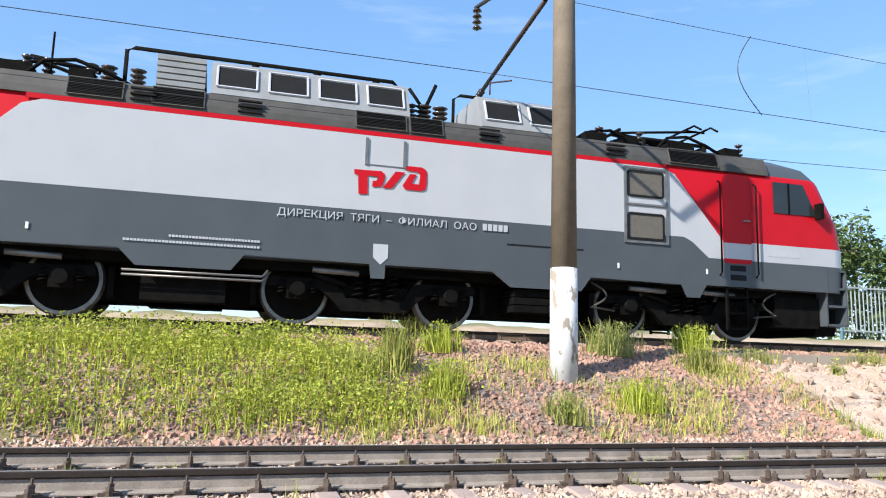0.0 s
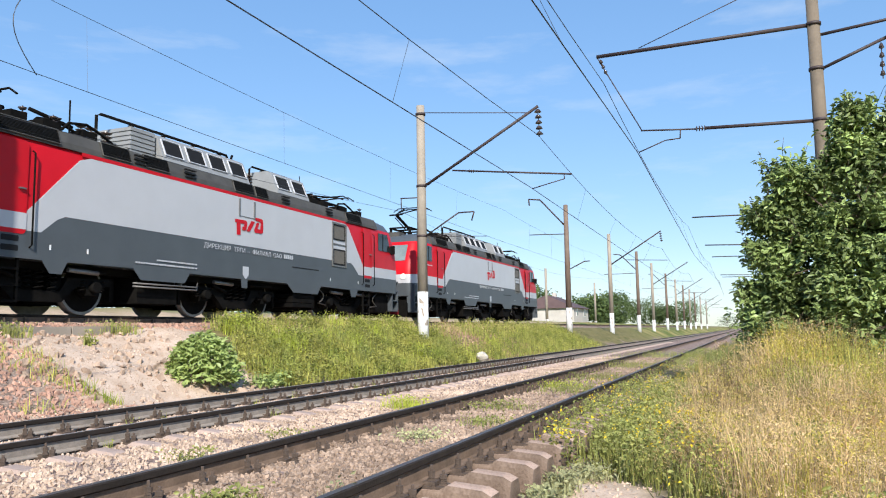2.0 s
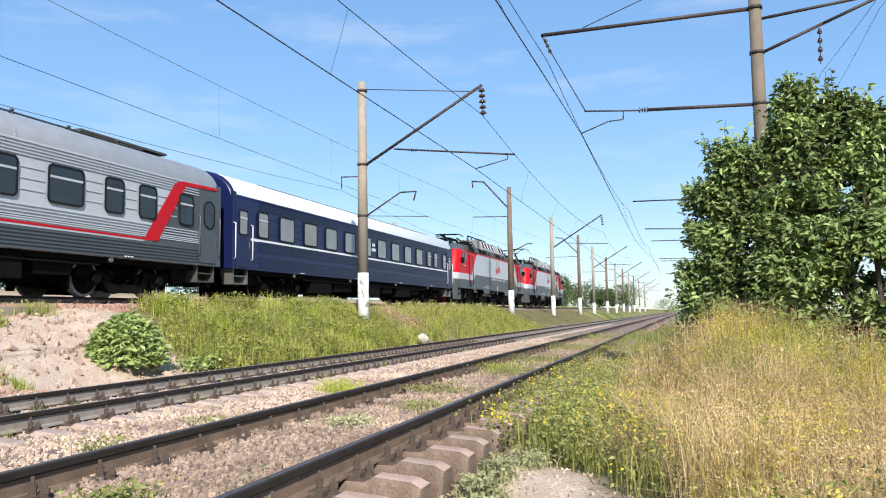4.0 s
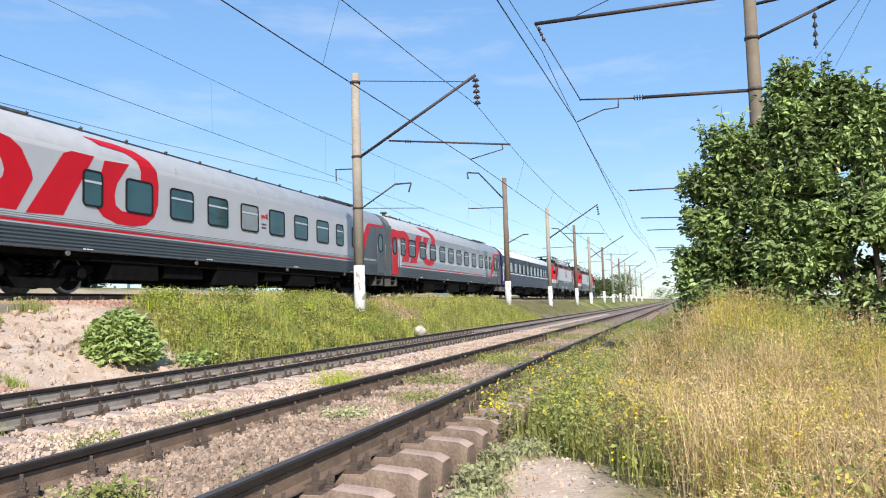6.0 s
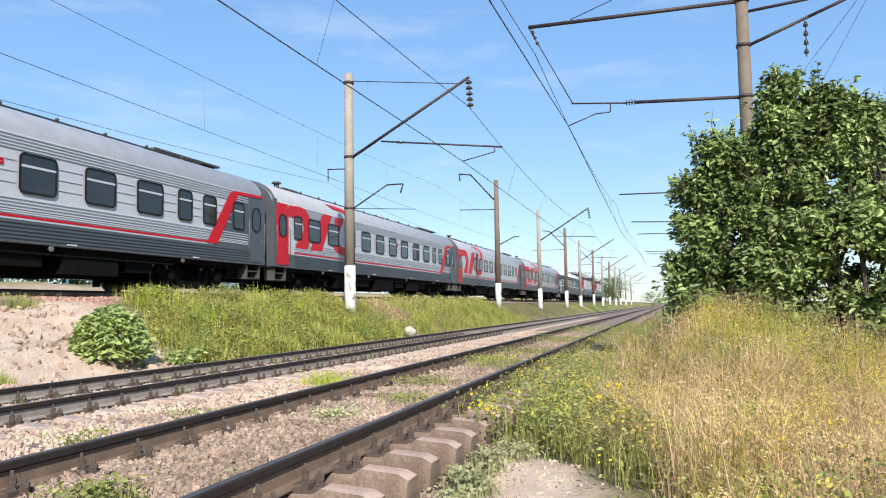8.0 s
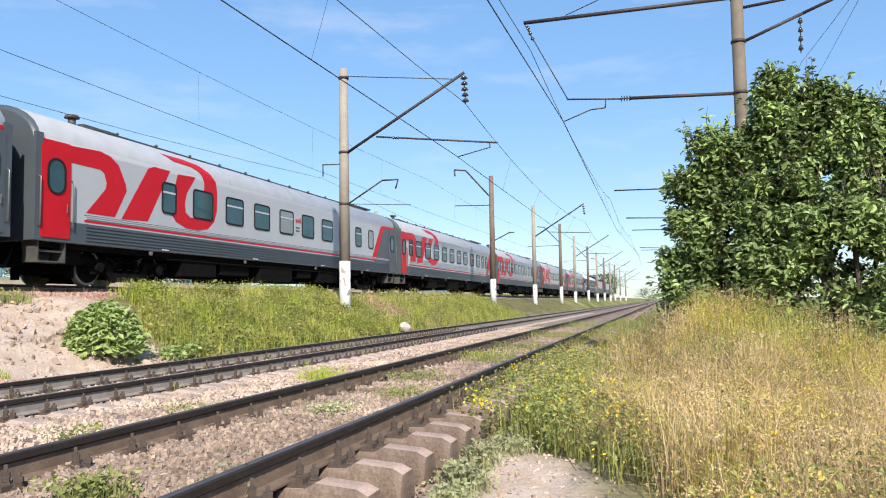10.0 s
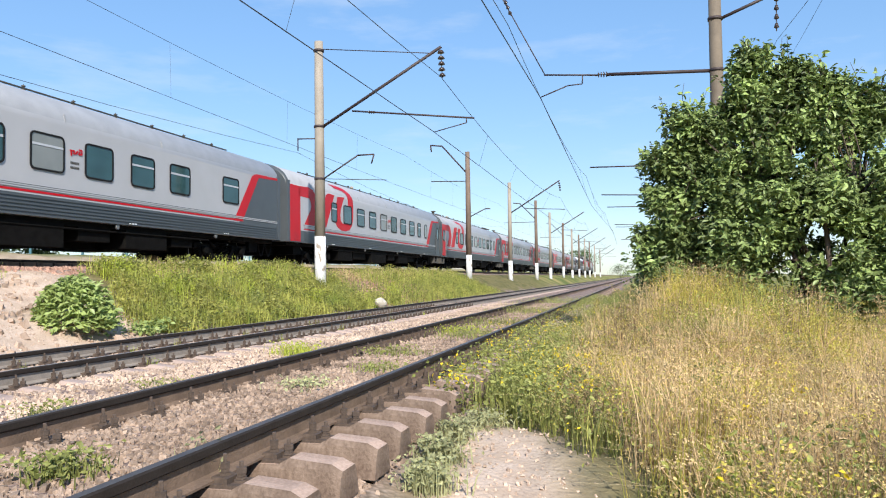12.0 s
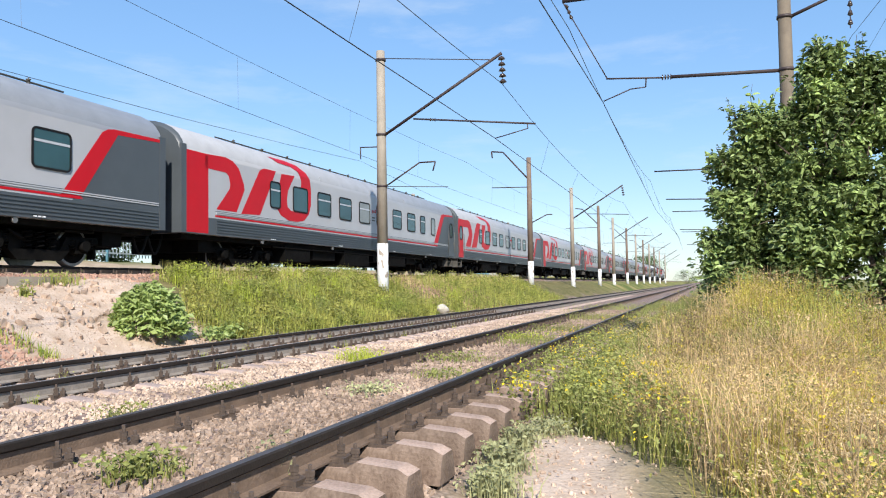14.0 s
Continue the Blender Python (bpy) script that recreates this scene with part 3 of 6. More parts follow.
def shell(bm, levels):
    """A closed hull from (z, half length, half width, corner radius, material of the band above)."""
    rings = [outline_ring(bm, z, e, w, r) for z, e, w, r, _ in levels]
    for (a, b, lv) in zip(rings, rings[1:], levels):
        for k in range(len(a)):
            j = (k + 1) % len(a)
            f = bm.faces.new((a[k], a[j], b[j], b[k]))
            f.material_index = lv[4]
    bm.faces.new(rings[0][::-1]).material_index = levels[0][4]
    bm.faces.new(rings[-1]).material_index = levels[-1][4]


def wheelset(bm, r, out=0.87):
    for s in (-1, 1):
        rows = [(s * (out - 0.15), r + 0.028), (s * (out - 0.115), r + 0.028), (s * (out - 0.10), r), (s * out, r - 0.01)]
        lathe(bm, rows, 28, at=(0, 0, 0), mi=1)
        lathe(bm, [(s * (out - 0.005), r - 0.07), (s * (out + 0.004), r - 0.075)], 28, mi=0)
        lathe(bm, [(s * (out - 0.02), 0.24), (s * (out + 0.05), 0.2)], 16, mi=0)
    tube(bm, (0, -out, 0), (0, out, 0), 0.09, n=10)


def spring(bm, x, y, z0, z1, r=0.1, turns=5):
    pts = [(x + r * math.cos(a), y + r * math.sin(a), z0 + (z1 - z0) * a / (2 * math.pi * turns)) for a in (2 * math.pi * turns * k / (turns * 8) for k in range(turns * 8 + 1))]
    path_tube(bm, pts, 0.018, 5)


def bogie(car, x, base, r, side=1.08):
    def frame_mesh(bm):
        h = base / 2
        for s in (-1, 1):
            y = s * side
            slab(bm, [(-h - 0.55, r + 0.05), (-h - 0.5, r + 0.22), (-0.75, r + 0.2), (-0.55, r - 0.12), (0.55, r - 0.12), (0.75, r + 0.2), (h + 0.5, r + 0.22), (h + 0.55, r + 0.05), (h - 0.4, r + 0.02), (0.85, r - 0.12), (0.6, r - 0.36), (-0.6, r - 0.36), (-0.85, r - 0.12), (-h + 0.4, r + 0.02)], y - 0.09, y + 0.09)
            for e in (-h, h):
                box(bm, e - 0.19, e + 0.19, y - 0.06, y + s * 0.16 + 0.06, r - 0.18, r + 0.15)
                tube(bm, (e, y + s * 0.06, r), (e, y + s * 0.25, r), 0.13, n=12)
                for d in (-0.28, 0.28):
                    spring(bm, e + d, y + s * 0.05, r - 0.1, r + 0.16, 0.07, 4)
            for d in (-0.33, 0, 0.33):
                spring(bm, d, y + s * 0.06, r - 0.12, r + 0.3, 0.1, 4)
            tube(bm, (-0.55, y + s * 0.16, r + 0.1), (-h + 0.3, y + s * 0.16, r + 0.28), 0.04, n=8)
            tube(bm, (0.6, y + s * 0.14, r + 0.35), (h + 0.3, y + s * 0.14, r + 0.35), 0.045, n=8)
            for e in (-h, h):
                box(bm, e - r - 0.18, e - r - 0.08, y - s * 0.3, y - s * 0.1, r - 0.3, r + 0.25)
                box(bm, e + r + 0.08, e + r + 0.18, y - s * 0.3, y - s * 0.1, r - 0.3, r + 0.25)
        # Core box added as dark mass to close see-through gaps between the wheels.
        box(bm, -h - 0.8, h + 0.8, -0.64, 0.64, 0.3, r + 0.24)
        for e in (-0.5, 0.5):
            box(bm, e - 0.14, e + 0.14, -side, side, r - 0.1, r + 0.12)

    b = part("bogie", frame_mesh, DARK, car, "grimy black two-axle bogie")
    for e in (-base / 4, base / 4):
        # Made-up dark blocks that keep daylight from showing through the bogie.
        part("motor", lambda bm: box(bm, e - base * 0.22, e + base * 0.22, -0.66, 0.66, 0.24, r + 0.3), DARK, b, "", bevel=0.05)
    b.location = (x, 0, 0)
    for e in (-base / 2, base / 2):
        w = part("wheelset", lambda bm: wheelset(bm, r), [DARK, STEEL], b, "steel wheels with worn bright tyres")
        w.location = (e, 0, r)
    return b


def plate(name, pts, car, m, label="", y=1.54, t=0.014, sides=(-1, 1)):
    for s in sides:
        part(name, lambda bm: slab(bm, pts, s * y, s * (y + t)), m, car, label)


def window(car, x0, x1, z0, z1, glass, y=1.556, r=0.09, bar=True, frame_mat=BLACK, name="window"):
    def rim(bm):
        outer, inner = round_rect(x0 - 0.045, x1 + 0.045, z0 - 0.045, z1 + 0.045, r + 0.04), round_rect(x0, x1, z0, z1, r)
        n = len(outer)
        rings = [[bm.verts.new((x, yy, z)) for x, z in o] for o, yy in ((outer, -y), (outer, -y - 0.022), (inner, -y - 0.022), (inner, -y))]
        for a, b in zip(rings, rings[1:]):
            for k in range(n):
                bm.faces.new((a[k], a[(k + 1) % n], b[(k + 1) % n], b[k]))
    wdw = part(name, rim, frame_mat, car)
    part("pane", lambda bm: slab(bm, round_rect(x0 - 0.01, x1 + 0.01, z0 - 0.01, z1 + 0.01, r), -y - 0.008, -y), glass, wdw)
    if bar:
        zz = z0 + (z1 - z0) * 0.66
        part("window_bar", lambda bm: box(bm, x0, x1, -y - 0.018, -y - 0.009, zz, zz + 0.055), SILVER, wdw, "pale metal sash bar")
    return wdw


def handrail(car, x, z0, z1, y=1.6, m=STEEL, name="handrail"):
    for s in (-1, 1):
        part(name, lambda bm: path_tube(bm, [(x, s * (y - 0.05), z0), (x, s * (y + 0.03), z0 + 0.05), (x, s * (y + 0.03), z1 - 0.05), (x, s * (y - 0.05), z1)], 0.02, 6), m, car)


def lettering(car, text, x, z, size, m, width, y=1.572, name="lettering"):
    cu = bpy.data.curves.new(name, "FONT")
    cu.body, cu.size, cu.extrude = text, size, 0.002
    tmp = new(name, cu)
    me = bpy.data.meshes.new_from_object(tmp.evaluated_get(bpy.context.evaluated_depsgraph_get()))
    bpy.data.objects.remove(tmp)
    k = width / max(v.co.x for v in me.vertices)
    me.transform(Matrix(((k, 0, 0, x), (0, 0, -1, -y), (0, 1, 0, z), (0, 0, 0, 1))))
    me.materials.clear()
    me.materials.append(m)
    ob = new(name, me)
    ob.parent = car
    return ob


def bars(car, x0, x1, z0, z1, m, n=10, y=1.572, name="marking"):
    def make(bm):
        w = (x1 - x0) / n
        for k in range(n):
            box(bm, x0 + w * (k + 0.08), x0 + w * (k + 0.86), -y - 0.003, -y, z0, z1)
    return part(name, make, m, car, "small painted marking")


def pantograph(car, x, up, way=1):
    def make(bm):
        z0 = 4.5
        for s in (-1, 1):
            tube(bm, (x - 0.9, s * 0.5, z0), (x + 0.9, s * 0.5, z0), 0.045, n=6)
            for d in (-0.8, 0.8):
                tube(bm, (x + d, s * 0.5, 4.02), (x + d, s * 0.5, z0), 0.07, n=8)
                tube(bm, (x + d, s * 0.5, 4.18), (x + d, s * 0.5, 4.3), 0.12, 0.08, n=8)
        for d in (-0.9, 0, 0.9):
            tube(bm, (x + d, -0.5, z0), (x + d, 0.5, z0), 0.045, n=6)
        knee = (x - way * 1.25, 0, 5.08) if up else (x - way * 1.3, 0, 4.72)
        head = (x + way * 0.7, 0, 5.63) if up else (x + way * 0.65, 0, 4.86)
        tube(bm, (x + way * 0.35, 0, z0 + 0.05), knee, 0.07, n=8)
        tube(bm, (x + way * 0.05, 0.12, z0 + 0.05), (knee[0] + way * 0.1, 0.1, knee[2] - 0.12), 0.025, n=6)
        for s in (-1, 1):
            tube(bm, (knee[0], s * 0.06, knee[2]), (head[0], s * 0.42, head[2]), 0.03, n=6)
        tube(bm, (knee[0], -0.35, knee[2]), (knee[0], 0.35, knee[2]), 0.04, n=6)
        for d in (-0.22, 0.22):
            path_tube(bm, [(head[0] + d, -0.95, head[2] - 0.12), (head[0] + d, -0.7, head[2] + 0.04), (head[0] + d, 0.7, head[2] + 0.04), (head[0] + d, 0.95, head[2] - 0.12)], 0.025, 6)
        for s in (-1, 1):
            tube(bm, (head[0] - 0.25, s * 0.42, head[2]), (head[0] + 0.25, s * 0.42, head[2]), 0.025, n=6)
    part("pantograph", make, DARK, car, "raised dark steel pantograph" if up else "folded dark steel pantograph")


MARK = (
    [(-0.56, 2.87), (-0.05, 2.88), (0.02, 2.84), (0.03, 2.78), (-0.01, 2.62), (-0.05, 2.58), (-0.21, 2.57), (-0.2, 2.68), (-0.13, 2.69), (-0.1, 2.77), (-0.3, 2.77), (-0.29, 2.42), (-0.46, 2.41), (-0.48, 2.77), (-0.55, 2.78)],
    [(-0.01, 2.56), (0.17, 2.57), (0.41, 2.9), (0.23, 2.9)],
    [(0.43, 3.03), (0.74, 3.03), (0.82, 2.99), (0.84, 2.92), (0.84, 2.7), (0.82, 2.61), (0.75, 2.57), (0.43, 2.57), (0.37, 2.64), (0.51, 2.88), (0.64, 2.88), (0.55, 2.7), (0.69, 2.69), (0.71, 2.88), (0.66, 2.93), (0.45, 2.94)])


def bar_logo(car, x0, z0, h, m):
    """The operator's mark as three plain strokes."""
    k = h / 0.62
    for pts in MARK:
        part("mark_stroke", lambda bm: slab(bm, [(x0 + (x + 0.56) * k, z0 + (z - 2.41) * k) for x, z in pts], -1.572, -1.569), m, car, "red painted stroke")


def locomotive(panto_up, label):
    car = tagged(new("electric_locomotive"), label, "locomotive", "locomotives")
    lv = [(1.12, 10.8, 1.54, 0.45, 0), (1.70, 10.9, 1.54, 0.5, 1), (2.10, 10.9, 1.54, 0.5, 2), (2.68, 10.78, 1.54, 0.5, 2), (3.55, 10.34, 1.52, 0.5, 2), (3.66, 10.3, 1.48, 0.5, 3), (3.92, 10.05, 1.36, 0.45, 3), (4.1, 9.5, 1.12, 0.45, 3)]
    hull = part("body", lambda bm: shell(bm, lv), [GREY, WHITE, RED, GREY], car, "red, white and slate grey car body")
    for f in hull.data.polygons:
        f.use_smooth = True
    hull.data.set_sharp_from_angle(angle=radians(32))
    bottom = [(-10.2, 1.12), (-7.25, 1.12), (-7.05, 1.12), (-6.85, 0.85), (-6.54, 0.85), (-6.4, 1.12), (-4.48, 1.14), (-4.2, 0.86), (-2.64, 0.86), (-2.43, 1.14), (-0.2, 1.12), (-0.17, 0.86), (0.09, 0.86), (0.1, 1.12), (2.2, 1.12), (2.58, 0.84), (4.1, 0.84), (4.32, 1.13), (6.41, 1.1), (6.54, 0.84), (6.85, 0.84), (7.03, 1.12), (10.2, 1.12)]
    plate("lower_side_panel", bottom + [(10.2, 1.70), (7.1, 1.70), (6.7, 2.02), (6.5, 2.11), (-6.5, 2.11), (-6.7, 2.02), (-7.1, 1.70), (-10.2, 1.70)], car, GREY, "slate grey skirt panel with cut-outs over the bogies")
    plate("upper_side_panel", [(-7.5, 1.704), (-7.1, 1.704), (-6.7, 2.024), (-6.5, 2.114), (6.5, 2.114), (6.7, 2.024), (7.1, 1.704), (7.5, 1.704), (7.5, 2.06), (6.3, 3.45), (6.05, 3.55), (-5.85, 3.55), (-6.15, 3.45), (-7.5, 2.06)], car, WHITE, "light grey side panel with slanted ends")
    plate("cornice_strip", [(-6.1, 3.554), (6.1, 3.554), (6.1, 3.64), (-6.1, 3.64)], car, RED, "thin red line under the roof")
    for x in (7.83, -7.83):
        plate("cab_door", round_rect(x - 0.36, x + 0.36, 1.62, 3.58, 0.1), car, RED, "red cab door", y=1.545, t=0.02)
        plate("door_foot", [(x - 0.36, 1.72), (x + 0.36, 1.72), (x + 0.36, 2.06), (x - 0.36, 2.06)], car, WHITE, "light grey stripe on the door", y=1.566, t=0.004)
        for d in (-0.46, 0.46):
            handrail(car, x + d, 1.35, 3.4, m=DARK)
        for z in (1.32, 1.52):
            plate("step_recess", round_rect(x - 0.2, x + 0.2, z - 0.06, z + 0.06, 0.03), car, BLACK, "dark foothold", y=1.556, t=0.004)
        part("door_handle", lambda bm: box(bm, x + 0.14, x + 0.3, -1.62, -1.565, 2.55, 2.58), STEEL, car)
    for s in (1, -1):
        for q in (1, -1):
            w = part("cab_window", lambda bm: slab(bm, [(8.82 * s, 3.52), (9.62 * s, 3.52), (9.98 * s, 2.82), (8.82 * s, 2.82)], q * 1.528, q * 1.556), GLASS, car, "dark cab side window")
        part("window_post", lambda bm: box(bm, 9.22 * s - 0.02, 9.22 * s + 0.02, -1.568, -1.55, 2.82, 3.52), DARK, w)
        def screen(bm):
            v = []
            for z, e in ((2.74, 10.755), (3.5, 10.37)):
                for y in (-1.02, 1.02):
                    v.append((s * (e + 0.012), y, z))
            q = [bm.verts.new(p) for p in (v[0], v[1], v[3], v[2])]
            b = [bm.verts.new(Vector(p.co) - Vector((s * 0.03, 0, 0))) for p in q]
            bm.faces.new(q)
            bm.faces.new(b[::-1])
            for k in range(4):
                bm.faces.new((q[k], b[k], b[(k + 1) % 4], q[(k + 1) % 4]))
        part("windscreen", screen, SCREEN, car, "wide raked windscreen with a pale interior behind")
        # Made-up dark box, added so that the space under the cab reads black.
        part("sand_box", lambda bm: box(bm, min(s * 8.95, s * 10.15), max(s * 8.95, s * 10.15), -1.3, 1.3, 0.32, 1.0), DARK, car, "black filler box under the cab", bevel=0.06)
        part("headlight_box", lambda bm: box(bm, min(s * 9.3, s * 9.85), max(s * 9.3, s * 9.85), -0.34, 0.34, 3.95, 4.2), ROOFGREY, car, "dark headlight housing on the cab roof", bevel=0.05)
        for y in (-1.0, 1.0):
            part("marker_lamp", lambda bm: lathe(bm, [(10.86 * s, 0.15), (10.93 * s, 0.14)], 14, "x", (0, y, 2.0)), LAMP, car, "round lamp on the cab front")
        for y in (-1, 1):
            def steps(bm):
                for z in (0.38, 0.8, 1.2, 1.6):
                    box(bm, min(s * 10.2, s * 10.75), max(s * 10.2, s * 10.75), min(y * 1.15, y * 1.5), max(y * 1.15, y * 1.5), z, z + 0.05)
                for e in (10.2, 10.75):
                    box(bm, s * e - 0.02, s * e + 0.02, min(y * 1.15, y * 1.5), max(y * 1.15, y * 1.5), 0.38, 1.65)
                box(bm, min(s * 10.2, s * 10.75), max(s * 10.2, s * 10.75), min(y * 1.1, y * 1.15), max(y * 1.1, y * 1.15), 0.8, 1.65)
            part("corner_step", steps, GREY, car, "grey shunter's steps at the nose")
        part("snow_plough", lambda bm: slab(bm, [(s * 10.2, 0.18), (s * 10.75, 0.18), (s * 10.85, 0.95), (s * 10.2, 0.95)], -1.1, 1.1), DARK, car, "black plough under the nose", bevel=0.02)
        part("coupler", lambda bm: (box(bm, min(s * 10.7, s * 11.35), max(s * 10.7, s * 11.35), -0.14, 0.14, 0.92, 1.2), box(bm, min(s * 11.1, s * 11.4), max(s * 11.1, s * 11.4), -0.26, 0.26, 0.86, 1.26), box(bm, min(s * 10.75, s * 11.2), max(s * 10.75, s * 11.2), -0.7, 0.7, 0.3, 0.62)), PLOUGH, car, "dull red coupler", bevel=0.02)
        for y in (-1, 1):
            def ladder(bm):
                for d in (-0.25, 0.25):
                    box(bm, s * 7.83 + d - 0.025, s * 7.83 + d + 0.025, y * 1.48 - 0.03, y * 1.48 + 0.03, 0.2, 1.15)
                for z in (0.22, 0.55, 0.88):
                    box(bm, s * 7.83 - 0.25, s * 7.83 + 0.25, y * 1.48 - 0.06, y * 1.48 + 0.06, z, z + 0.04)
            part("ladder", ladder, DARK, car, "steel ladder under the cab door")
        part("mirror", lambda bm: box(bm, s * 9.98 - 0.05, s * 9.98 + 0.05, -1.72, -1.5, 2.75, 3.1), DARK, car, "dark rear-view mirror", bevel=0.03)
    # two panes behind a steel frame, one above the other
    part("window_frame", lambda bm: [box(bm, *b) for b in ((5.08, 5.13, -1.585, -1.55, 1.9, 3.52), (6.07, 6.12, -1.585, -1.55, 1.9, 3.52), (5.13, 6.07, -1.585, -1.55, 1.9, 1.95), (5.13, 6.07, -1.585, -1.55, 3.47, 3.52), (5.13, 6.07, -1.58, -1.55, 2.7, 2.74))], STEEL, car)
    for z0, z1 in ((2.92, 3.4), (2.02, 2.5)):
        window(car, 5.2, 5.98, z0, z1, LOUVRE, bar=False, r=0.03)
    part("side_hatch", lambda bm: [box(bm, *b) for b in ((-0.36, -0.31, -1.58, -1.55, 2.98, 3.5), (0.37, 0.42, -1.58, -1.55, 2.98, 3.5), (-0.36, 0.42, -1.565, -1.55, 2.98, 3.0))], STEEL, car, "folding steps frame on the side")
    plate("badge", [(-0.14, 1.5), (0.14, 1.5), (0.14, 1.25), (0, 1.12), (-0.14, 1.25)], car, SILVER, "small shield-shaped badge", y=1.556, t=0.006, sides=(-1,))
    part("groove", lambda bm: box(bm, 2.5, 4.15, -1.562, -1.55, 1.66, 1.69), BLACK, car)
    bar_logo(car, -0.56, 2.41, 0.62, RED)
    lettering(car, "ДИРЕКЦИЯ  ТЯГИ  –  ФИЛИАЛ  ОАО", -1.92, 1.9, 0.19, SILVER, 3.78)
    bars(car, 1.98, 2.52, 1.91, 2.04, SILVER, 5)
    bars(car, -4.42, -2.17, 1.265, 1.305, SILVER, 40)
    bars(car, -3.7, -2.17, 1.37, 1.41, SILVER, 28)
    bars(car, 8.6, 9.5, 1.84, 1.97, SILVER, 9, y=1.542)
    bars(car, -9.6, -8.75, 2.6, 2.645, SILVER, 16, y=1.542)
    for x in (-6.9, -5.9, 7.0, 4.9):
        bars(car, x, x + 0.06, 1.35, 1.46, CREAM, 1)
    # roof
    def deck(bm):
        sec = [(-1.55, 3.645), (-1.53, 3.78), (-1.42, 4.04), (-1.1, 4.12), (1.1, 4.12), (1.42, 4.04), (1.53, 3.78), (1.55, 3.645)]
        a, b = ([bm.verts.new((x, y, z)) for y, z in sec] for x in (-8.7, 8.7))
        for k in range(len(sec)):
            j = (k + 1) % len(sec)
            bm.faces.new((a[k], a[j], b[j], b[k]))
        bm.faces.new(a)
        bm.faces.new(b[::-1])
    part("roof", deck, ROOFGREY, car, "dusty dark roof deck")
    for x0, x1 in ((-8.2, -6.7), (-5.5, -4.62), (-4.15, -3.28), (-0.55, 0.42), (0.5, 1.15), (6.2, 7.4)):
        def grille(bm):
            v = [bm.verts.new(p) for p in ((x0, -1.552, 3.7), (x1, -1.552, 3.7), (x1, -1.447, 4.03), (x0, -1.447, 4.03), (x0, -1.4, 3.7), (x1, -1.4, 3.7), (x1, -1.4, 4.03), (x0, -1.4, 4.03))]
            for q in ((0, 1, 2, 3), (4, 7, 6, 5), (0, 3, 7, 4), (1, 5, 6, 2), (3, 2, 6, 7), (0, 4, 5, 1)):
                bm.faces.new([v[i] for i in q])
            for k in range(9):
                z = 3.73 + 0.031 * k
                y = -1.568 + 0.0099 * k
                box(bm, x0, x1, y, y + 0.02, z, z + 0.012)
        g = part("roof_grille", grille, BLACK, car, "black louvred vent along the roof edge")
        part("grille_frame", lambda bm: [tube(bm, a, b, 0.016, n=5) for a, b in (((x0, -1.565, 3.7), (x1, -1.565, 3.7)), ((x0, -1.46, 4.03), (x1, -1.46, 4.03)), ((x0, -1.565, 3.7), (x0, -1.46, 4.03)), ((x1, -1.565, 3.7), (x1, -1.46, 4.03)))], ROOFGREY, g)
    for x in (-4.5, -2.7, 1.9, 4.7):
        part("roof_step", lambda bm: [box(bm, x, x + 0.42, -1.58, -1.5, z, z + 0.03) for z in (3.72, 3.82, 3.92)], BLACK, car)

    def housing(x0, x1, count):
        def make(bm):
            sec = [(-1.28, 4.1), (-1.0, 4.78), (-0.85, 4.86), (0.85, 4.86), (1.0, 4.78), (1.28, 4.1)]
            a, b = ([bm.verts.new((x, y, z)) for y, z in sec] for x in (x0, x1))
            for k in range(len(sec)):
                j = (k + 1) % len(sec)
                bm.faces.new((a[k], a[j], b[j], b[k]))
            bm.faces.new(a)
            bm.faces.new(b[::-1])
        h = part("vent_housing", make, GEAR, car, "silver roof housing with square vents", bevel=0.03)
        w = (x1 - x0) / count
        for k in range(count):
            def pane(bm):
                q = []
                for x in (x0 + w * (k + 0.14), x0 + w * (k + 0.86)):
                    for t in (0.28, 0.86):
                        q.append((x, -1.28 + 0.28 * t - 0.012, 4.1 + 0.68 * t + 0.004))
                v = [bm.verts.new(q[i]) for i in (0, 2, 3, 1)]
                u = [bm.verts.new(Vector(p.co) + Vector((0, 0.03, -0.01))) for p in v]
                bm.faces.new(v)
                bm.faces.new(u[::-1])
                for i in range(4):
                    bm.faces.new((v[i], u[i], u[(i + 1) % 4], v[(i + 1) % 4]))
            part("vent", pane, BLACK, h, "dark square vent mesh")
            def rim(bm):
                for (xa, ta), (xb, tb) in (((0.12, 0.24), (0.88, 0.24)), ((0.12, 0.9), (0.88, 0.9)), ((0.12, 0.24), (0.12, 0.9)), ((0.88, 0.24), (0.88, 0.9))):
                    tube(bm, (x0 + w * (k + xa), -1.295 + 0.28 * ta, 4.1 + 0.68 * ta), (x0 + w * (k + xb), -1.295 + 0.28 * tb, 4.1 + 0.68 * tb), 0.025, n=5)
            part("vent_rim", rim, SILVER, h)
    housing(-3.2, 0.55, 4)
    housing(2.05, 4.0, 2)
    rbox = part("resistor_box", lambda bm: box(bm, -4.12, -3.33, -1.0, 1.0, 4.1, 4.8), GEAR, car, "slatted pale roof box")
    for k in range(6):
        part("slat", lambda bm: box(bm, -4.15, -3.3, -1.05, 1.05, 4.11 + 0.12 * k, 4.2 + 0.12 * k), GEAR, rbox)
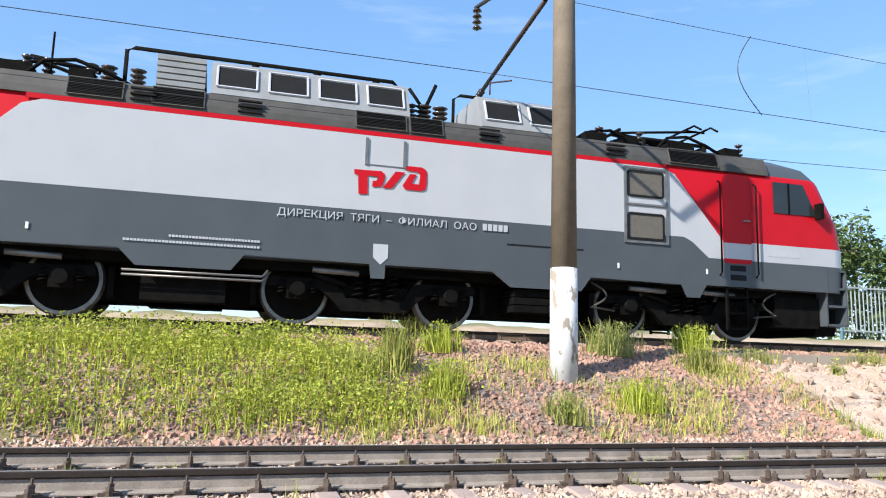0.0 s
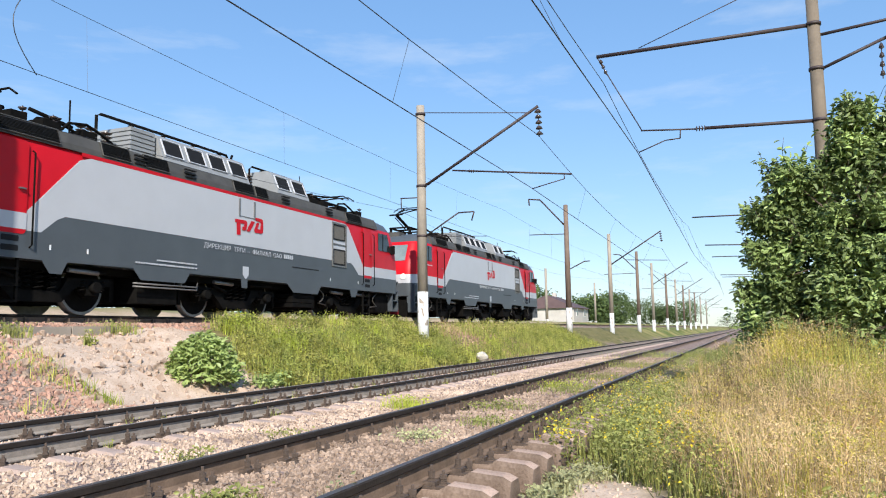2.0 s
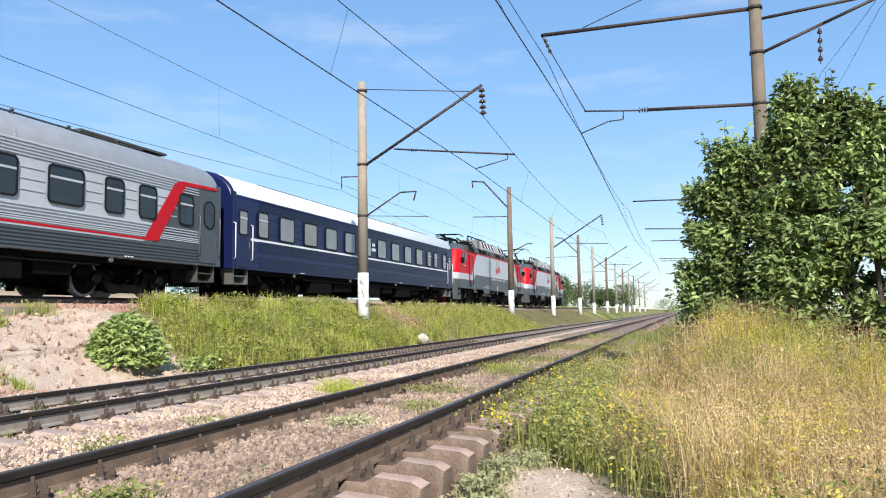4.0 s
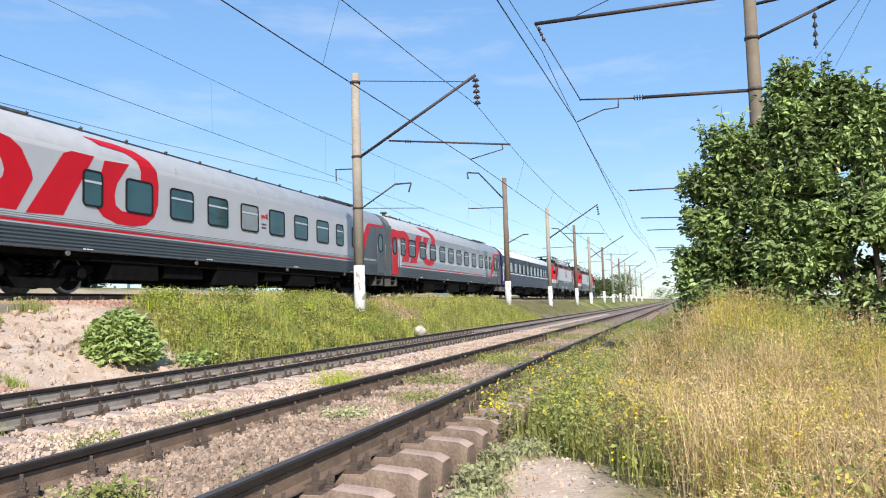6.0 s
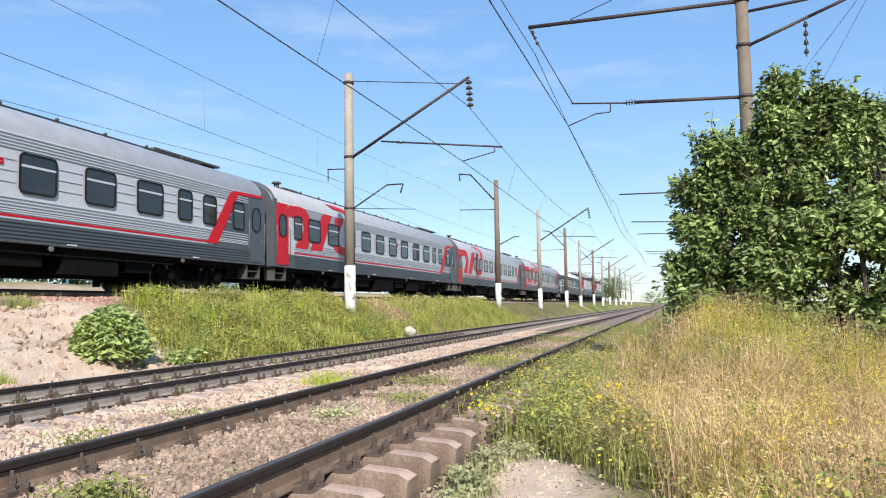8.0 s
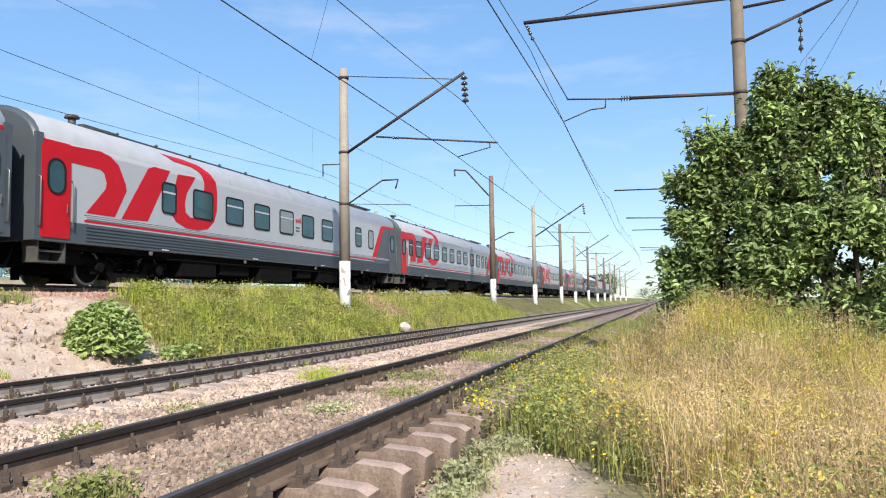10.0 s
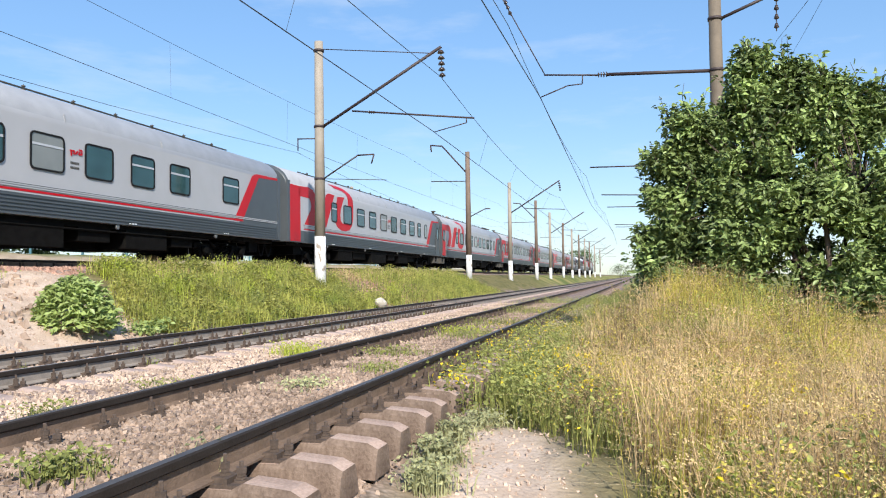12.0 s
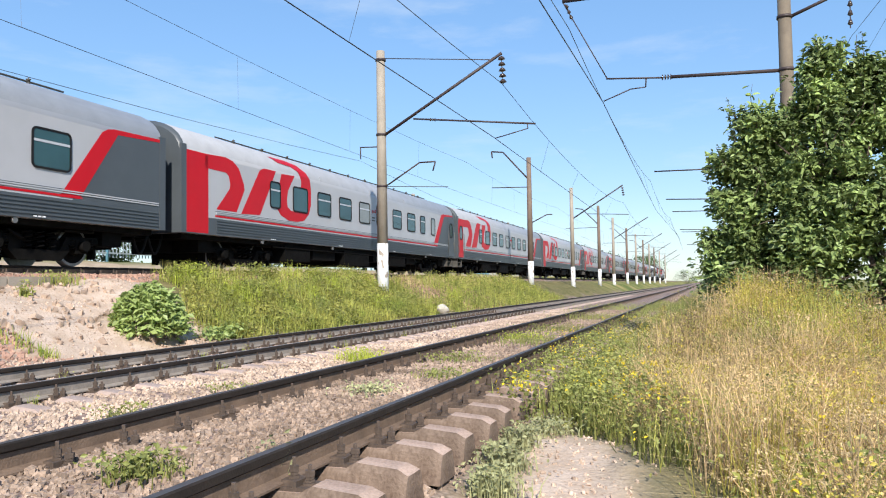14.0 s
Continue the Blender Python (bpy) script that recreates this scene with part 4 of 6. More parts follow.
    part("roof_conduit", lambda bm: (path_tube(bm, [(-4.74, -0.5, 4.1), (-4.74, -0.5, 5.0), (-4.6, -0.5, 5.06), (0.35, -0.5, 5.06), (0.5, -0.5, 4.9)], 0.04, 7), [insulator(bm, (x, -0.5, 4.86), (x, -0.5, 5.04), 2, 0.08) for x in (-3.6, -2.4, -1.2, 0.0)]), DARK, car, "dark busbar on insulators over the housings")
    part("roof_conduit", lambda bm: (path_tube(bm, [(1.7, -0.4, 4.1), (1.7, -0.4, 4.9), (1.85, -0.4, 5.0), (4.2, -0.4, 5.0)], 0.035, 7), [insulator(bm, (x, -0.4, 4.84), (x, -0.4, 4.98), 2, 0.08) for x in (2.4, 3.4)]), DARK, car)
    for x, r in ((0.75, 0.1), (1.0, 0.17), (1.35, 0.17), (-5.3, 0.13), (-5.0, 0.15), (-4.5, 0.15), (-6.0, 0.12)):
        part("roof_insulator", lambda bm: insulator(bm, (x, -0.6, 4.1), (x, -0.6, 4.62), 5, r), PORCELAIN, car)
    part("breaker", lambda bm: (tube(bm, (1.2, 0.1, 4.1), (1.2, 0.1, 4.75), 0.1, 0.05), tube(bm, (1.2, 0.1, 4.75), (0.85, 0.1, 5.2), 0.04), tube(bm, (1.2, 0.1, 4.75), (1.45, 0.1, 5.35), 0.04), tube(bm, (-5.2, -0.2, 4.6), (-6.4, -0.2, 4.75), 0.05)), DARK, car, "roof circuit breaker")
    part("aerial", lambda bm: tube(bm, (-5.9, -0.9, 4.1), (-5.9, -0.9, 5.0), 0.02, n=6), DARK, car)
    part("aerial", lambda bm: tube(bm, (4.25, -0.7, 4.1), (4.25, -0.7, 5.1), 0.015, n=6), DARK, car)
    pantograph(car, 7.0, False, 1)
    pantograph(car, -8.2, panto_up, 1)
    for x, y in ((4.4, -0.8), (4.8, 0.2), (-6.9, -0.7), (-7.4, 0.1), (5.2, -0.3), (-6.3, -1.0), (6.2, -1.0), (7.0, 0.4)):
        part("roof_cable", lambda bm: path_tube(bm, [(x, y, 4.12), (x + 0.3, y, 4.42), (x + 0.8, y, 4.5), (x + 1.3, y, 4.35), (x + 1.8, y, 4.12)], 0.035, 6), DARK, car)
    for x, w in ((4.5, 0.5), (5.4, 0.35), (8.0, 0.4), (-6.7, 0.5), (-7.5, 0.4), (6.6, 0.6), (-5.6, 0.4)):
        part("roof_gear", lambda bm: box(bm, x, x + w, -1.0, -0.55, 4.1, 4.36), DARK, car, "dark roof switchgear", bevel=0.03)
    for x in (4.9, 5.9, 8.5, -6.3, -7.1):
        part("roof_insulator", lambda bm: insulator(bm, (x, -0.85, 4.1), (x, -0.85, 4.55), 4, 0.1), PORCELAIN, car)
    # below the floor
    part("underframe", lambda bm: (box(bm, -10.2, 10.2, -1.2, 1.2, 0.95, 1.13), box(bm, -10.0, 10.0, -0.6, 0.6, 0.3, 0.95)), DARK, car)
    part("equipment_box", lambda bm: box(bm, -4.1, -2.7, -1.35, 1.35, 0.3, 0.95), DARK, car, "black equipment box between bogies", bevel=0.04)
    part("equipment_box", lambda bm: [box(bm, 2.7, 4.05, -1.45, 1.45, z, z + 0.13) for z in (0.38, 0.53, 0.68)], DARK, car, "slatted dark battery box", bevel=0.01)
    for z in (0.78, 0.7):
        part("pipe", lambda bm: path_tube(bm, [(-4.4, -1.5, z), (-2.1, -1.5, z), (-2.0, -1.45, z + 0.12)], 0.022, 6), STEEL, car, "bare pipe along the skirt")
    for x in (-1.2, 5.3, 7.0, -6.2):
        part("damper", lambda bm: tube(bm, (x, -1.35, 0.98), (x + 0.85, -1.35, 0.95), 0.055, n=8), STEEL, car)
    for x, d in ((4.4, 1), (-8.9, 1), (8.9, -1)):
        part("hose", lambda bm: path_tube(bm, [(x + 0.35 * math.sin(math.pi * k / 8) * d, -1.4, 1.05 - 0.5 * k / 8) for k in range(9)] + [(x + 0.55 * d, -1.35, 0.5)], 0.022, 6), ROOFGREY, car)
    for x in (-6.81, 0, 6.81):
        bogie(car, x, 2.9, 0.625, 1.12)
    return car


PROFILE = [(1.0, 1.55), (3.3, 1.55), (3.42, 1.54), (3.6, 1.49), (3.8, 1.36), (3.98, 1.15), (4.12, 0.88), (4.22, 0.55), (4.27, 0.2)]


def half_width(z):
    return float(np.interp(z, [p[0] for p in PROFILE], [p[1] for p in PROFILE]))


def coach_shell(bm, half, split=3.36):
    sec = [(-w, z) for z, w in PROFILE] + [(w, z) for z, w in PROFILE[::-1]]
    sec = [(y, z) for y, z in sec]
    xs = (-half, -half + 0.12, half - 0.12, half)
    rings = []
    for k, x in enumerate(xs):
        f = 0.965 if k in (0, 3) else 1
        rings.append([bm.verts.new((x, y * f, 1.0 + (z - 1.0) * (f if z > 3.3 else 1))) for y, z in sec])
    for a, b in zip(rings, rings[1:]):
        for k in range(len(sec)):
            j = (k + 1) % len(sec)
            f = bm.faces.new((a[k], a[j], b[j], b[k]))
            zz = (sec[k][1] + sec[j][1]) / 2
            f.material_index = 2 if abs(a[k].co.x + b[k].co.x) > 2 * half - 0.3 else 1 if zz > split else 0
            f.smooth = zz > 3.3
    bm.faces.new(rings[0]).material_index = 2
    bm.faces.new(rings[-1][::-1]).material_index = 2


def painted(bm, pts, lift=0.008, thick=0.006):
    """A painted patch with the outline pts (x, z), laid on the curved side towards -y."""
    bm.faces.new([bm.verts.new((x, 0, z)) for x, z in pts])
    bm.normal_update()
    bmesh.ops.triangulate(bm, faces=bm.faces[:])
    for z in (3.3, 3.36, 3.42, 3.5, 3.6, 3.7, 3.8, 3.9):
        bmesh.ops.bisect_plane(bm, geom=bm.verts[:] + bm.edges[:] + bm.faces[:], plane_co=(0, 0, z), plane_no=(0, 0, 1))
    for v in bm.verts:
        v.co.y = -half_width(v.co.z) - lift - 0.012 * float(np.clip((v.co.z - 3.3) / 0.15, 0, 1))
    base = bm.faces[:]
    out = bmesh.ops.extrude_face_region(bm, geom=base)
    for v in out["geom"]:
        if isinstance(v, bmesh.types.BMVert):
            v.co.y -= thick


COACH_MARK = (
    [(-11.1, 3.36), (-10.1, 3.41), (-9.7, 3.34), (-9.4, 3.16), (-9.12, 2.7), (-9.08, 2.52), (-9.52, 1.78), (-10.55, 1.78), (-9.88, 2.46), (-9.84, 2.62), (-9.92, 2.85), (-10.06, 2.94), (-11.1, 2.95)],
    [(-9.27, 1.75), (-8.2, 1.8), (-7.22, 3.37), (-7.95, 3.37), (-8.2, 3.28)],
    [(-7.3, 3.9), (-6.2, 3.91), (-5.6, 3.84), (-5.15, 3.64), (-4.86, 3.36), (-4.78, 3.0), (-4.8, 2.45), (-4.95, 2.1), (-5.3, 1.84), (-5.8, 1.75), (-6.4, 1.76), (-6.9, 1.9), (-7.15, 2.12), (-7.22, 2.32), (-6.86, 3.33), (-5.97, 3.38), (-6.42, 2.8), (-6.5, 2.5), (-6.46, 2.24), (-6.23, 2.11), (-5.75, 2.12), (-5.55, 2.3), (-5.5, 3.25), (-5.66, 3.55), (-6.06, 3.7), (-6.9, 3.73)])


def coach(label, body, roof, ribbed, front_door, rear_door, wins, glass, livery=True, chimney=True):
    car = tagged(new("passenger_coach"), label, "railway coach", "passenger coaches")
    H = 12.15
    part("body", lambda bm: coach_shell(bm, H), [body, roof, GREY if livery else body], car)
    if livery:
        plate("lower_side_panel", [(-H + 0.15, 1.0), (H - 0.15, 1.0), (H - 0.15, 1.5), (-H + 0.15, 1.5)], car, GREY, "slate grey lower side", y=1.55, t=0.006)
        plate("red_stripe", [(-10.6, 1.545), (9.3, 1.545), (9.3, 1.60), (-10.6, 1.60)], car, RED, "thin red stripe", y=1.55, t=0.007)
        plate("grey_stripe", [(-10.6, 1.7), (9.4, 1.7), (9.4, 1.73), (-10.6, 1.73)], car, GREY, "thin grey line", y=1.55, t=0.006)
        plate("end_panel", [(9.0, 1.5), (H - 0.15, 1.5), (H - 0.15, 3.34), (10.4, 3.28)], car, GREY, "slate grey end panel", y=1.55, t=0.007, sides=(-1,))
        part("slanted_band", lambda bm: painted(bm, [(8.62, 1.54), (9.2, 1.54), (10.42, 3.26), (12.0, 3.34), (12.0, 3.42), (10.3, 3.38), (10.08, 3.34), (9.9, 3.24)], 0.025 if ribbed else 0.008, 0.004), RED, car, "red slanted band")
        rear = [(-11.98, 1.03), (-10.94, 1.03), (-10.94, 3.36), (-11.98, 3.36)] if not rear_door else [(-11.98, 3.2), (-11.1, 3.2), (-11.1, 3.38), (-11.98, 3.38)]
        plate("end_panel", rear, car, RED, "red end panel", y=1.55, t=0.008, sides=(-1,))
        for pts in COACH_MARK:
            part("mark_stroke", lambda bm: painted(bm, pts, 0.025 if ribbed else 0.004, 0.004), RED, car, "broad red painted stroke")
    else:
        plate("white_stripe", [(-11.2, 1.97), (11.1, 1.97), (11.1, 2.06), (-11.2, 2.06)], car, CREAM, "white waist stripe", y=1.55, t=0.012)

    # pressed ribs, each a part on one shared mesh
    end = 11.05 if front_door else 11.9
    zs = [1.63, 1.68] + ([] if livery else list(np.arange(1.09, 1.5, 0.085)))
    if ribbed:
        zs += list(np.arange(1.73, 2.02, 0.075)) + list(np.arange(3.06, 3.4, 0.075))
    for levels, m, y0, y1 in ((zs, body, 1.55, 1.576), (list(np.arange(1.085, 1.5, 0.085)) if livery else [], GREY, 1.555, 1.579)):
        shared = None
        for z in levels:
            rib = part("rib", lambda bm: box(bm, -10.55, end, -y1, -y0, 0, 0.029), m, car) if shared is None else new("rib", shared)
            shared = rib.data
            rib.parent, rib.location = car, (0, 0, z)
    if ribbed:
        for a, b in zip(wins, wins[1:]):
            shared = None
            for z in (2.3, 2.55, 2.8) if b[0] - a[1] > 0.5 else ():
                rib = part("short_rib", lambda bm: box(bm, a[1] + 0.12, b[0] - 0.12, -1.568, -1.55, 0, 0.028), body, car) if shared is None else new("short_rib", shared)
                shared = rib.data
                rib.parent, rib.location = car, (0, 0, z)
    for k, (x0, x1) in enumerate(wins):
        window(car, x0, x1, 2.15, 2.97, glass if livery and (ribbed or (k * 7 + 2) % 5) else CURTAIN, y=1.577 if ribbed else 1.559, bar=livery and (ribbed or k % 4 != 1) or not livery and x1 - x0 < 0.8)
    for is_front, on in ((True, front_door), (False, rear_door)):
        s = 1 if is_front else -1
        x0, x1 = sorted((s * 11.1, s * 12.0))
        if not on:
            continue
        col = (GREY if is_front else RED) if livery else body
        d = part("door", lambda bm: slab(bm, round_rect(x0, x1, 1.08, 3.26, 0.06), -1.582, -1.556), col, car, "red entrance door with an oval window" if col is RED else "")
        xm = (x0 + x1) / 2
        if livery:
            window(d, xm - 0.24, xm + 0.24, 2.15, 2.92, glass, y=1.582, r=0.22, bar=False, name="door_window")
        else:
            window(d, xm - 0.22, xm + 0.22, 2.15, 2.9, CURTAIN, y=1.582, r=0.06, name="door_window")
        part("door_handle", lambda bm: tube(bm, (x1 - 0.14, -1.62, 1.7), (x1 - 0.14, -1.62, 1.9), 0.014, n=6), STEEL, d)
        for x in (x0 - 0.07, x1 + 0.05):
            handrail(car, x, 1.3, 2.5, m=CREAM if not livery else STEEL)
        def steps(bm):
            for y in (-1, 1):
                slab(bm, [(x0, 1.02), (x1, 1.02), (x1 - 0.1, 0.52), (x0 + 0.1, 0.52)], y * 1.02, y * 1.06)
                for z, w in ((0.5, 1.5), (0.75, 1.42)):
                    box(bm, x0 + 0.06, x1 - 0.06, min(y * 1.06, y * w), max(y * 1.06, y * w), z, z + 0.04)
                for x in (x0 + 0.04, x1 - 0.04):
                    slab(bm, [(x - 0.02, 0.5), (x + 0.02, 0.5), (x + 0.02, 1.02), (x - 0.02, 1.02)], y * 1.06, y * 1.48)
        part("door_steps", steps, STEEL if not livery else ROOFGREY, car, "folding entrance steps")
    for s in (-1, 1):
        part("gangway", lambda bm: (box(bm, min(s * 12.1, s * 12.46), max(s * 12.1, s * 12.46), -0.75, 0.75, 1.2, 3.6),), BLACK, car, "black rubber gangway", bevel=0.1)
        part("end_frame", lambda bm: (slab(bm, [(s * 11.95, 1.0), (s * 12.17, 1.0), (s * 12.17, 3.5), (s * 11.95, 3.5)], -1.57, -1.5),), GREY if livery else body, car, bevel=0.02)
        part("coupler", lambda bm: (box(bm, min(s * 11.9, s * 12.5), max(s * 11.9, s * 12.5), -0.13, 0.13, 0.92, 1.18),), DARK, car)
        part("cable", lambda bm: path_tube(bm, [(s * (11.9 + 0.6 * k / 8), -0.7, 0.95 - 0.55 * math.sin(math.pi * k / 8)) for k in range(9)], 0.03, 6), BLACK, car, "sagging jumper cable")
        part("roof_hatch", lambda bm: [box(bm, s * 11.2 - 0.5, s * 11.2 + 0.5, -1.5 + 0.07 * k, -1.42 + 0.07 * k, 3.5 + 0.058 * k, 3.56 + 0.06 * k) for k in range(7)], SILVER if livery else WHITEROOF, car, "pale louvred hatch at the roof edge")
        part("hatch_grille", lambda bm: [box(bm, s * 11.2 - 0.4, s * 11.2 + 0.4, -1.53 + 0.07 * k, -1.45 + 0.07 * k, 3.545 + 0.058 * k, 3.575 + 0.058 * k) for k in range(1, 6)], ROOFGREY, car)
        # Made-up dark box, added to blacken the open space near the coach end.
        part("brake_gear", lambda bm: box(bm, min(s * 10.3, s * 10.95), max(s * 10.3, s * 10.95), -1.2, 1.2, 0.5, 0.9), DARK, car, bevel=0.05)
        bogie(car, s * 8.5, 2.4, 0.475, 1.05)
    part("roof_pipe", lambda bm: (tube(bm, (-9.5, -0.75, 4.2), (9.5, -0.75, 4.2), 0.025, n=6), [insulator(bm, (x, -0.75, 4.12), (x, -0.75, 4.3), 2, 0.06) for x in np.arange(-8.5, 9, 1.7)]) if livery else tube(bm, (-9.5, -0.85, 4.14), (9.5, -0.85, 4.14), 0.02, n=6), ROOFGREY, car)
    if chimney:
        part("chimney", lambda bm: (tube(bm, (-9.7, -0.3, 4.2), (-9.7, -0.3, 4.46), 0.1, n=12), tube(bm, (-9.7, -0.3, 4.46), (-9.7, -0.3, 4.54), 0.2, 0.16, n=12), box(bm, -9.5, -8.2, -0.5, 0.1, 4.2, 4.34)), ROOFGREY, car, "sooty stove chimney and vent")
        part("roof_walk", lambda bm: box(bm, 7.2, 10.6, -0.75, -0.25, 4.25, 4.31), ROOFGREY, car, "dark roof walkway")
    for x in (-4.0, 0.5, 4.5):
        part("roof_seam", lambda bm: [slab(bm, [(x - 0.02, z0), (x + 0.02, z0), (x + 0.02, z1), (x - 0.02, z1)], -half_width((z0 + z1) / 2) - 0.012, -half_width((z0 + z1) / 2) + 0.1) for z0, z1 in ((3.4, 3.5), (3.5, 3.6))], roof, car)
    part("underframe", lambda bm: (box(bm, -11.9, 11.9, -1.35, 1.35, 0.86, 1.01), box(bm, -7, 7, -0.4, 0.4, 0.35, 0.9), box(bm, -11.6, -6, -0.3, 0.3, 0.5, 0.9), box(bm, 6, 11.6, -0.3, 0.3, 0.5, 0.9)), DARK, car)
    for x0, x1, z, dep in ((-6.4, -4.6, 0.35, 1.4), (-4.2, -2.4, 0.45, 1.3), (-1.8, 0.6, 0.3, 1.42), (1.2, 2.4, 0.5, 1.35), (3.0, 4.9, 0.36, 1.4), (5.3, 6.4, 0.5, 1.3)):
        part("equipment_box", lambda bm: box(bm, x0, x1, -dep, dep, z, 0.88), DARK, car, "grimy underfloor equipment box", bevel=0.03)
    part("underfloor_pipe", lambda bm: [tube(bm, (-7.2, y, 0.8), (7.2, y, 0.78), 0.03, n=6) for y in (-1.42, 1.42)], DARK, car)
    for x in (-8.0, -3, 2.5, 7.5):
        part("jacking_eye", lambda bm: lathe(bm, [(-1.53, 0.07), (-1.47, 0.07)], 12, "y", (x, 0, 0.93)), STEEL, car)
        bars(car, x + 0.4, x + 0.75, 1.03, 1.06, CREAM, 3, y=1.56 if not livery else 1.58)
    if livery:
        bar_logo(car, 0.62, 2.6, 0.2, RED)
        bars(car, 0.66, 0.98, 2.4, 2.46, ROOFGREY, 6, y=1.556)
        bars(car, 0.66, 0.98, 2.28, 2.34, ROOFGREY, 6, y=1.556)
    else:
        bars(car, -0.62, -0.3, 2.62, 2.76, CREAM, 2, y=1.556)
        bars(car, -0.68, -0.22, 2.4, 2.54, CREAM, 5, y=1.556)
    return car


SMOOTH_WINS = [(-7.56, -6.98), (-6.06, -5.08), (-4.25, -3.25), (-2.45, -1.44), (-0.61, 0.4), (1.21, 2.21), (3.04, 4.03), (4.87, 5.86), (6.68, 7.3), (8.3, 8.85)]
RIBBED_WINS = [(-10.6, -10.05), (-9.4, -8.41), (-7.59, -6.6), (-5.78, -4.79), (-3.93, -2.93), (-2.11, -1.1), (-0.28, 0.7), (1.52, 2.52), (3.5, 4.5), (5.41, 6.42), (7.2, 7.8), (8.45, 9.08), (10.14, 10.73)]
BLUE_WINS = [(-10.6, -10.0), (-9.15, -8.15), (-7.32, -6.32), (-5.48, -4.5), (-3.65, -2.65), (-1.82, -0.83), (0.0, 1.0), (1.83, 2.84), (3.65, 4.62), (5.46, 6.44), (7.31, 7.92), (8.52, 9.12), (10.22, 10.81)]

loco1 = locomotive(True, "red, white and grey electric locomotive with a raised pantograph")
loco2 = locomotive(False, "red, white and grey electric locomotive with folded pantographs")
blue = coach("dark blue ribbed passenger coach with a white roof", BLUE, WHITEROOF, True, True, True, BLUE_WINS, CURTAIN, livery=False, chimney=False)
smooth = coach("smooth-sided light grey passenger coach with red markings", COACHGREY, LIGHTROOF, False, True, True, SMOOTH_WINS, TEALGLASS)
ribbed = coach("ribbed grey passenger coach with broad red markings", SILVER, LIGHTROOF, True, True, True, RIBBED_WINS, GLASS)
blind_rear = coach("light grey passenger coach with a doorless red end", COACHGREY, LIGHTROOF, False, True, False, SMOOTH_WINS, TEALGLASS, chimney=False)
blind_front = coach("light grey passenger coach with a doorless grey end", COACHGREY, LIGHTROOF, False, False, True, SMOOTH_WINS[:8] + [(7.9, 8.9)], TEALGLASS, chimney=False)
order = [blue, ribbed, smooth, ribbed, ribbed, smooth, blind_rear, blind_front, blind_rear, blind_front]
CARS = [(loco1, FIRST), (loco2, FIRST - 23.3)]
taken = set()
for n, model in enumerate(order):
    ob = copy_thing(model, pose(0, 0, 0)) if model.name in taken else model
    taken.add(model.name)
    CARS.append((ob, 13.1 - 45.8 - 25.0 * n - 12.5))

# ---- small structure beside the main track ----
for k in range(3):
    x = 6.5 + 2.4 * k
    ob = part("concrete_slab", lambda bm: box(bm, x, x + 2.36, 12.75, 13.1, 0.85, 1.21 + 0.01 * k), CONCRETE, bevel=0.02)
    tagged(ob, "weathered concrete kerb slab along the gravel bank", "kerb slab", "kerb slabs", "structure")

rng = np.random.default_rng(7)


# ---- loose stone ----
def scatter(name, boxes, size, m, label, keep=None):
    """Broken stones as one sheet of small angular lumps; boxes of x0, x1, y0, y1, number."""
    corner = np.array([(-1, -1, -1), (1, -1, -1), (1, 1, -1), (-1, 1, -1), (-1, -1, 1), (1, -1, 1), (1, 1, 1), (-1, 1, 1)], float)
    quads = np.array([(3, 2, 1, 0), (4, 5, 6, 7), (0, 1, 5, 4), (1, 2, 6, 5), (2, 3, 7, 6), (3, 0, 4, 7)])
    pts = []
    for x0, x1, y0, y1, n in boxes:
        pts.append(np.stack([rng.uniform(x0, x1, n), rng.uniform(y0, y1, n)], 1))
    p = np.concatenate(pts)
    if keep is not None:
        p = p[keep(p[:, 0], p[:, 1]) > rng.random(len(p))]
    n = len(p)
    s = size * rng.uniform(0.5, 1.25, (n, 1, 1)) * rng.uniform(0.6, 1.2, (n, 1, 3))
    v = corner[None] * s * rng.uniform(0.35, 1.15, (n, 8, 3))
    v[:, 4:, :2] *= rng.uniform(0.45, 0.9, (n, 1, 2))
    a, b = rng.uniform(0, 6.28, n), rng.uniform(-0.7, 0.7, n)
    ca, sa, cb, sb = np.cos(a)[:, None], np.sin(a)[:, None], np.cos(b)[:, None], np.sin(b)[:, None]
    x, y, z = v[..., 0], v[..., 1], v[..., 2]
    y, z = cb * y - sb * z, sb * y + cb * z
    x, y = ca * x - sa * y, sa * x + ca * y
    v = np.stack([x + p[:, :1], y + p[:, 1:], z + (land(p[:, 0], p[:, 1]) + size * 0.25)[:, None]], 2)
    faces = (quads[None] + 8 * np.arange(n)[:, None, None]).reshape(-1, 4)
    return raw(name, v.reshape(-1, 3).tolist(), faces.tolist(), m, label, "ballast", "stuff")


scatter("path_stones", [(7.6, 13, 9.0, 12.9, 260)], 0.07, mat("sandy_clods", (0.45, 0.33, 0.25), 0.95, var=0.25, scale=3, bump=0.4, rnd=0.3), "larger pale clods strewn on the sandy crossing", lambda x, y: cover(x, y)[1])
DUSTY = mat("dusty_brown_ballast", (0.26, 0.18, 0.13), 0.95, var=0.3, scale=1.2, col2=(0.39, 0.285, 0.215), rnd=0.5, bump=0.3)
scatter("ballast_stones", [(-7, 14, 5.0, 9.4, 30000), (14, 34, 5.0, 9.2, 14000)], 0.025, BALLAST, "pink grey crushed granite between the sleepers")
scatter("ballast_stones", [(1.5, 12, 1.75, 4.8, 22000), (12, 30, 1.7, 4.8, 12000)], 0.025, DUSTY, "dusty crushed granite round the nearest track")
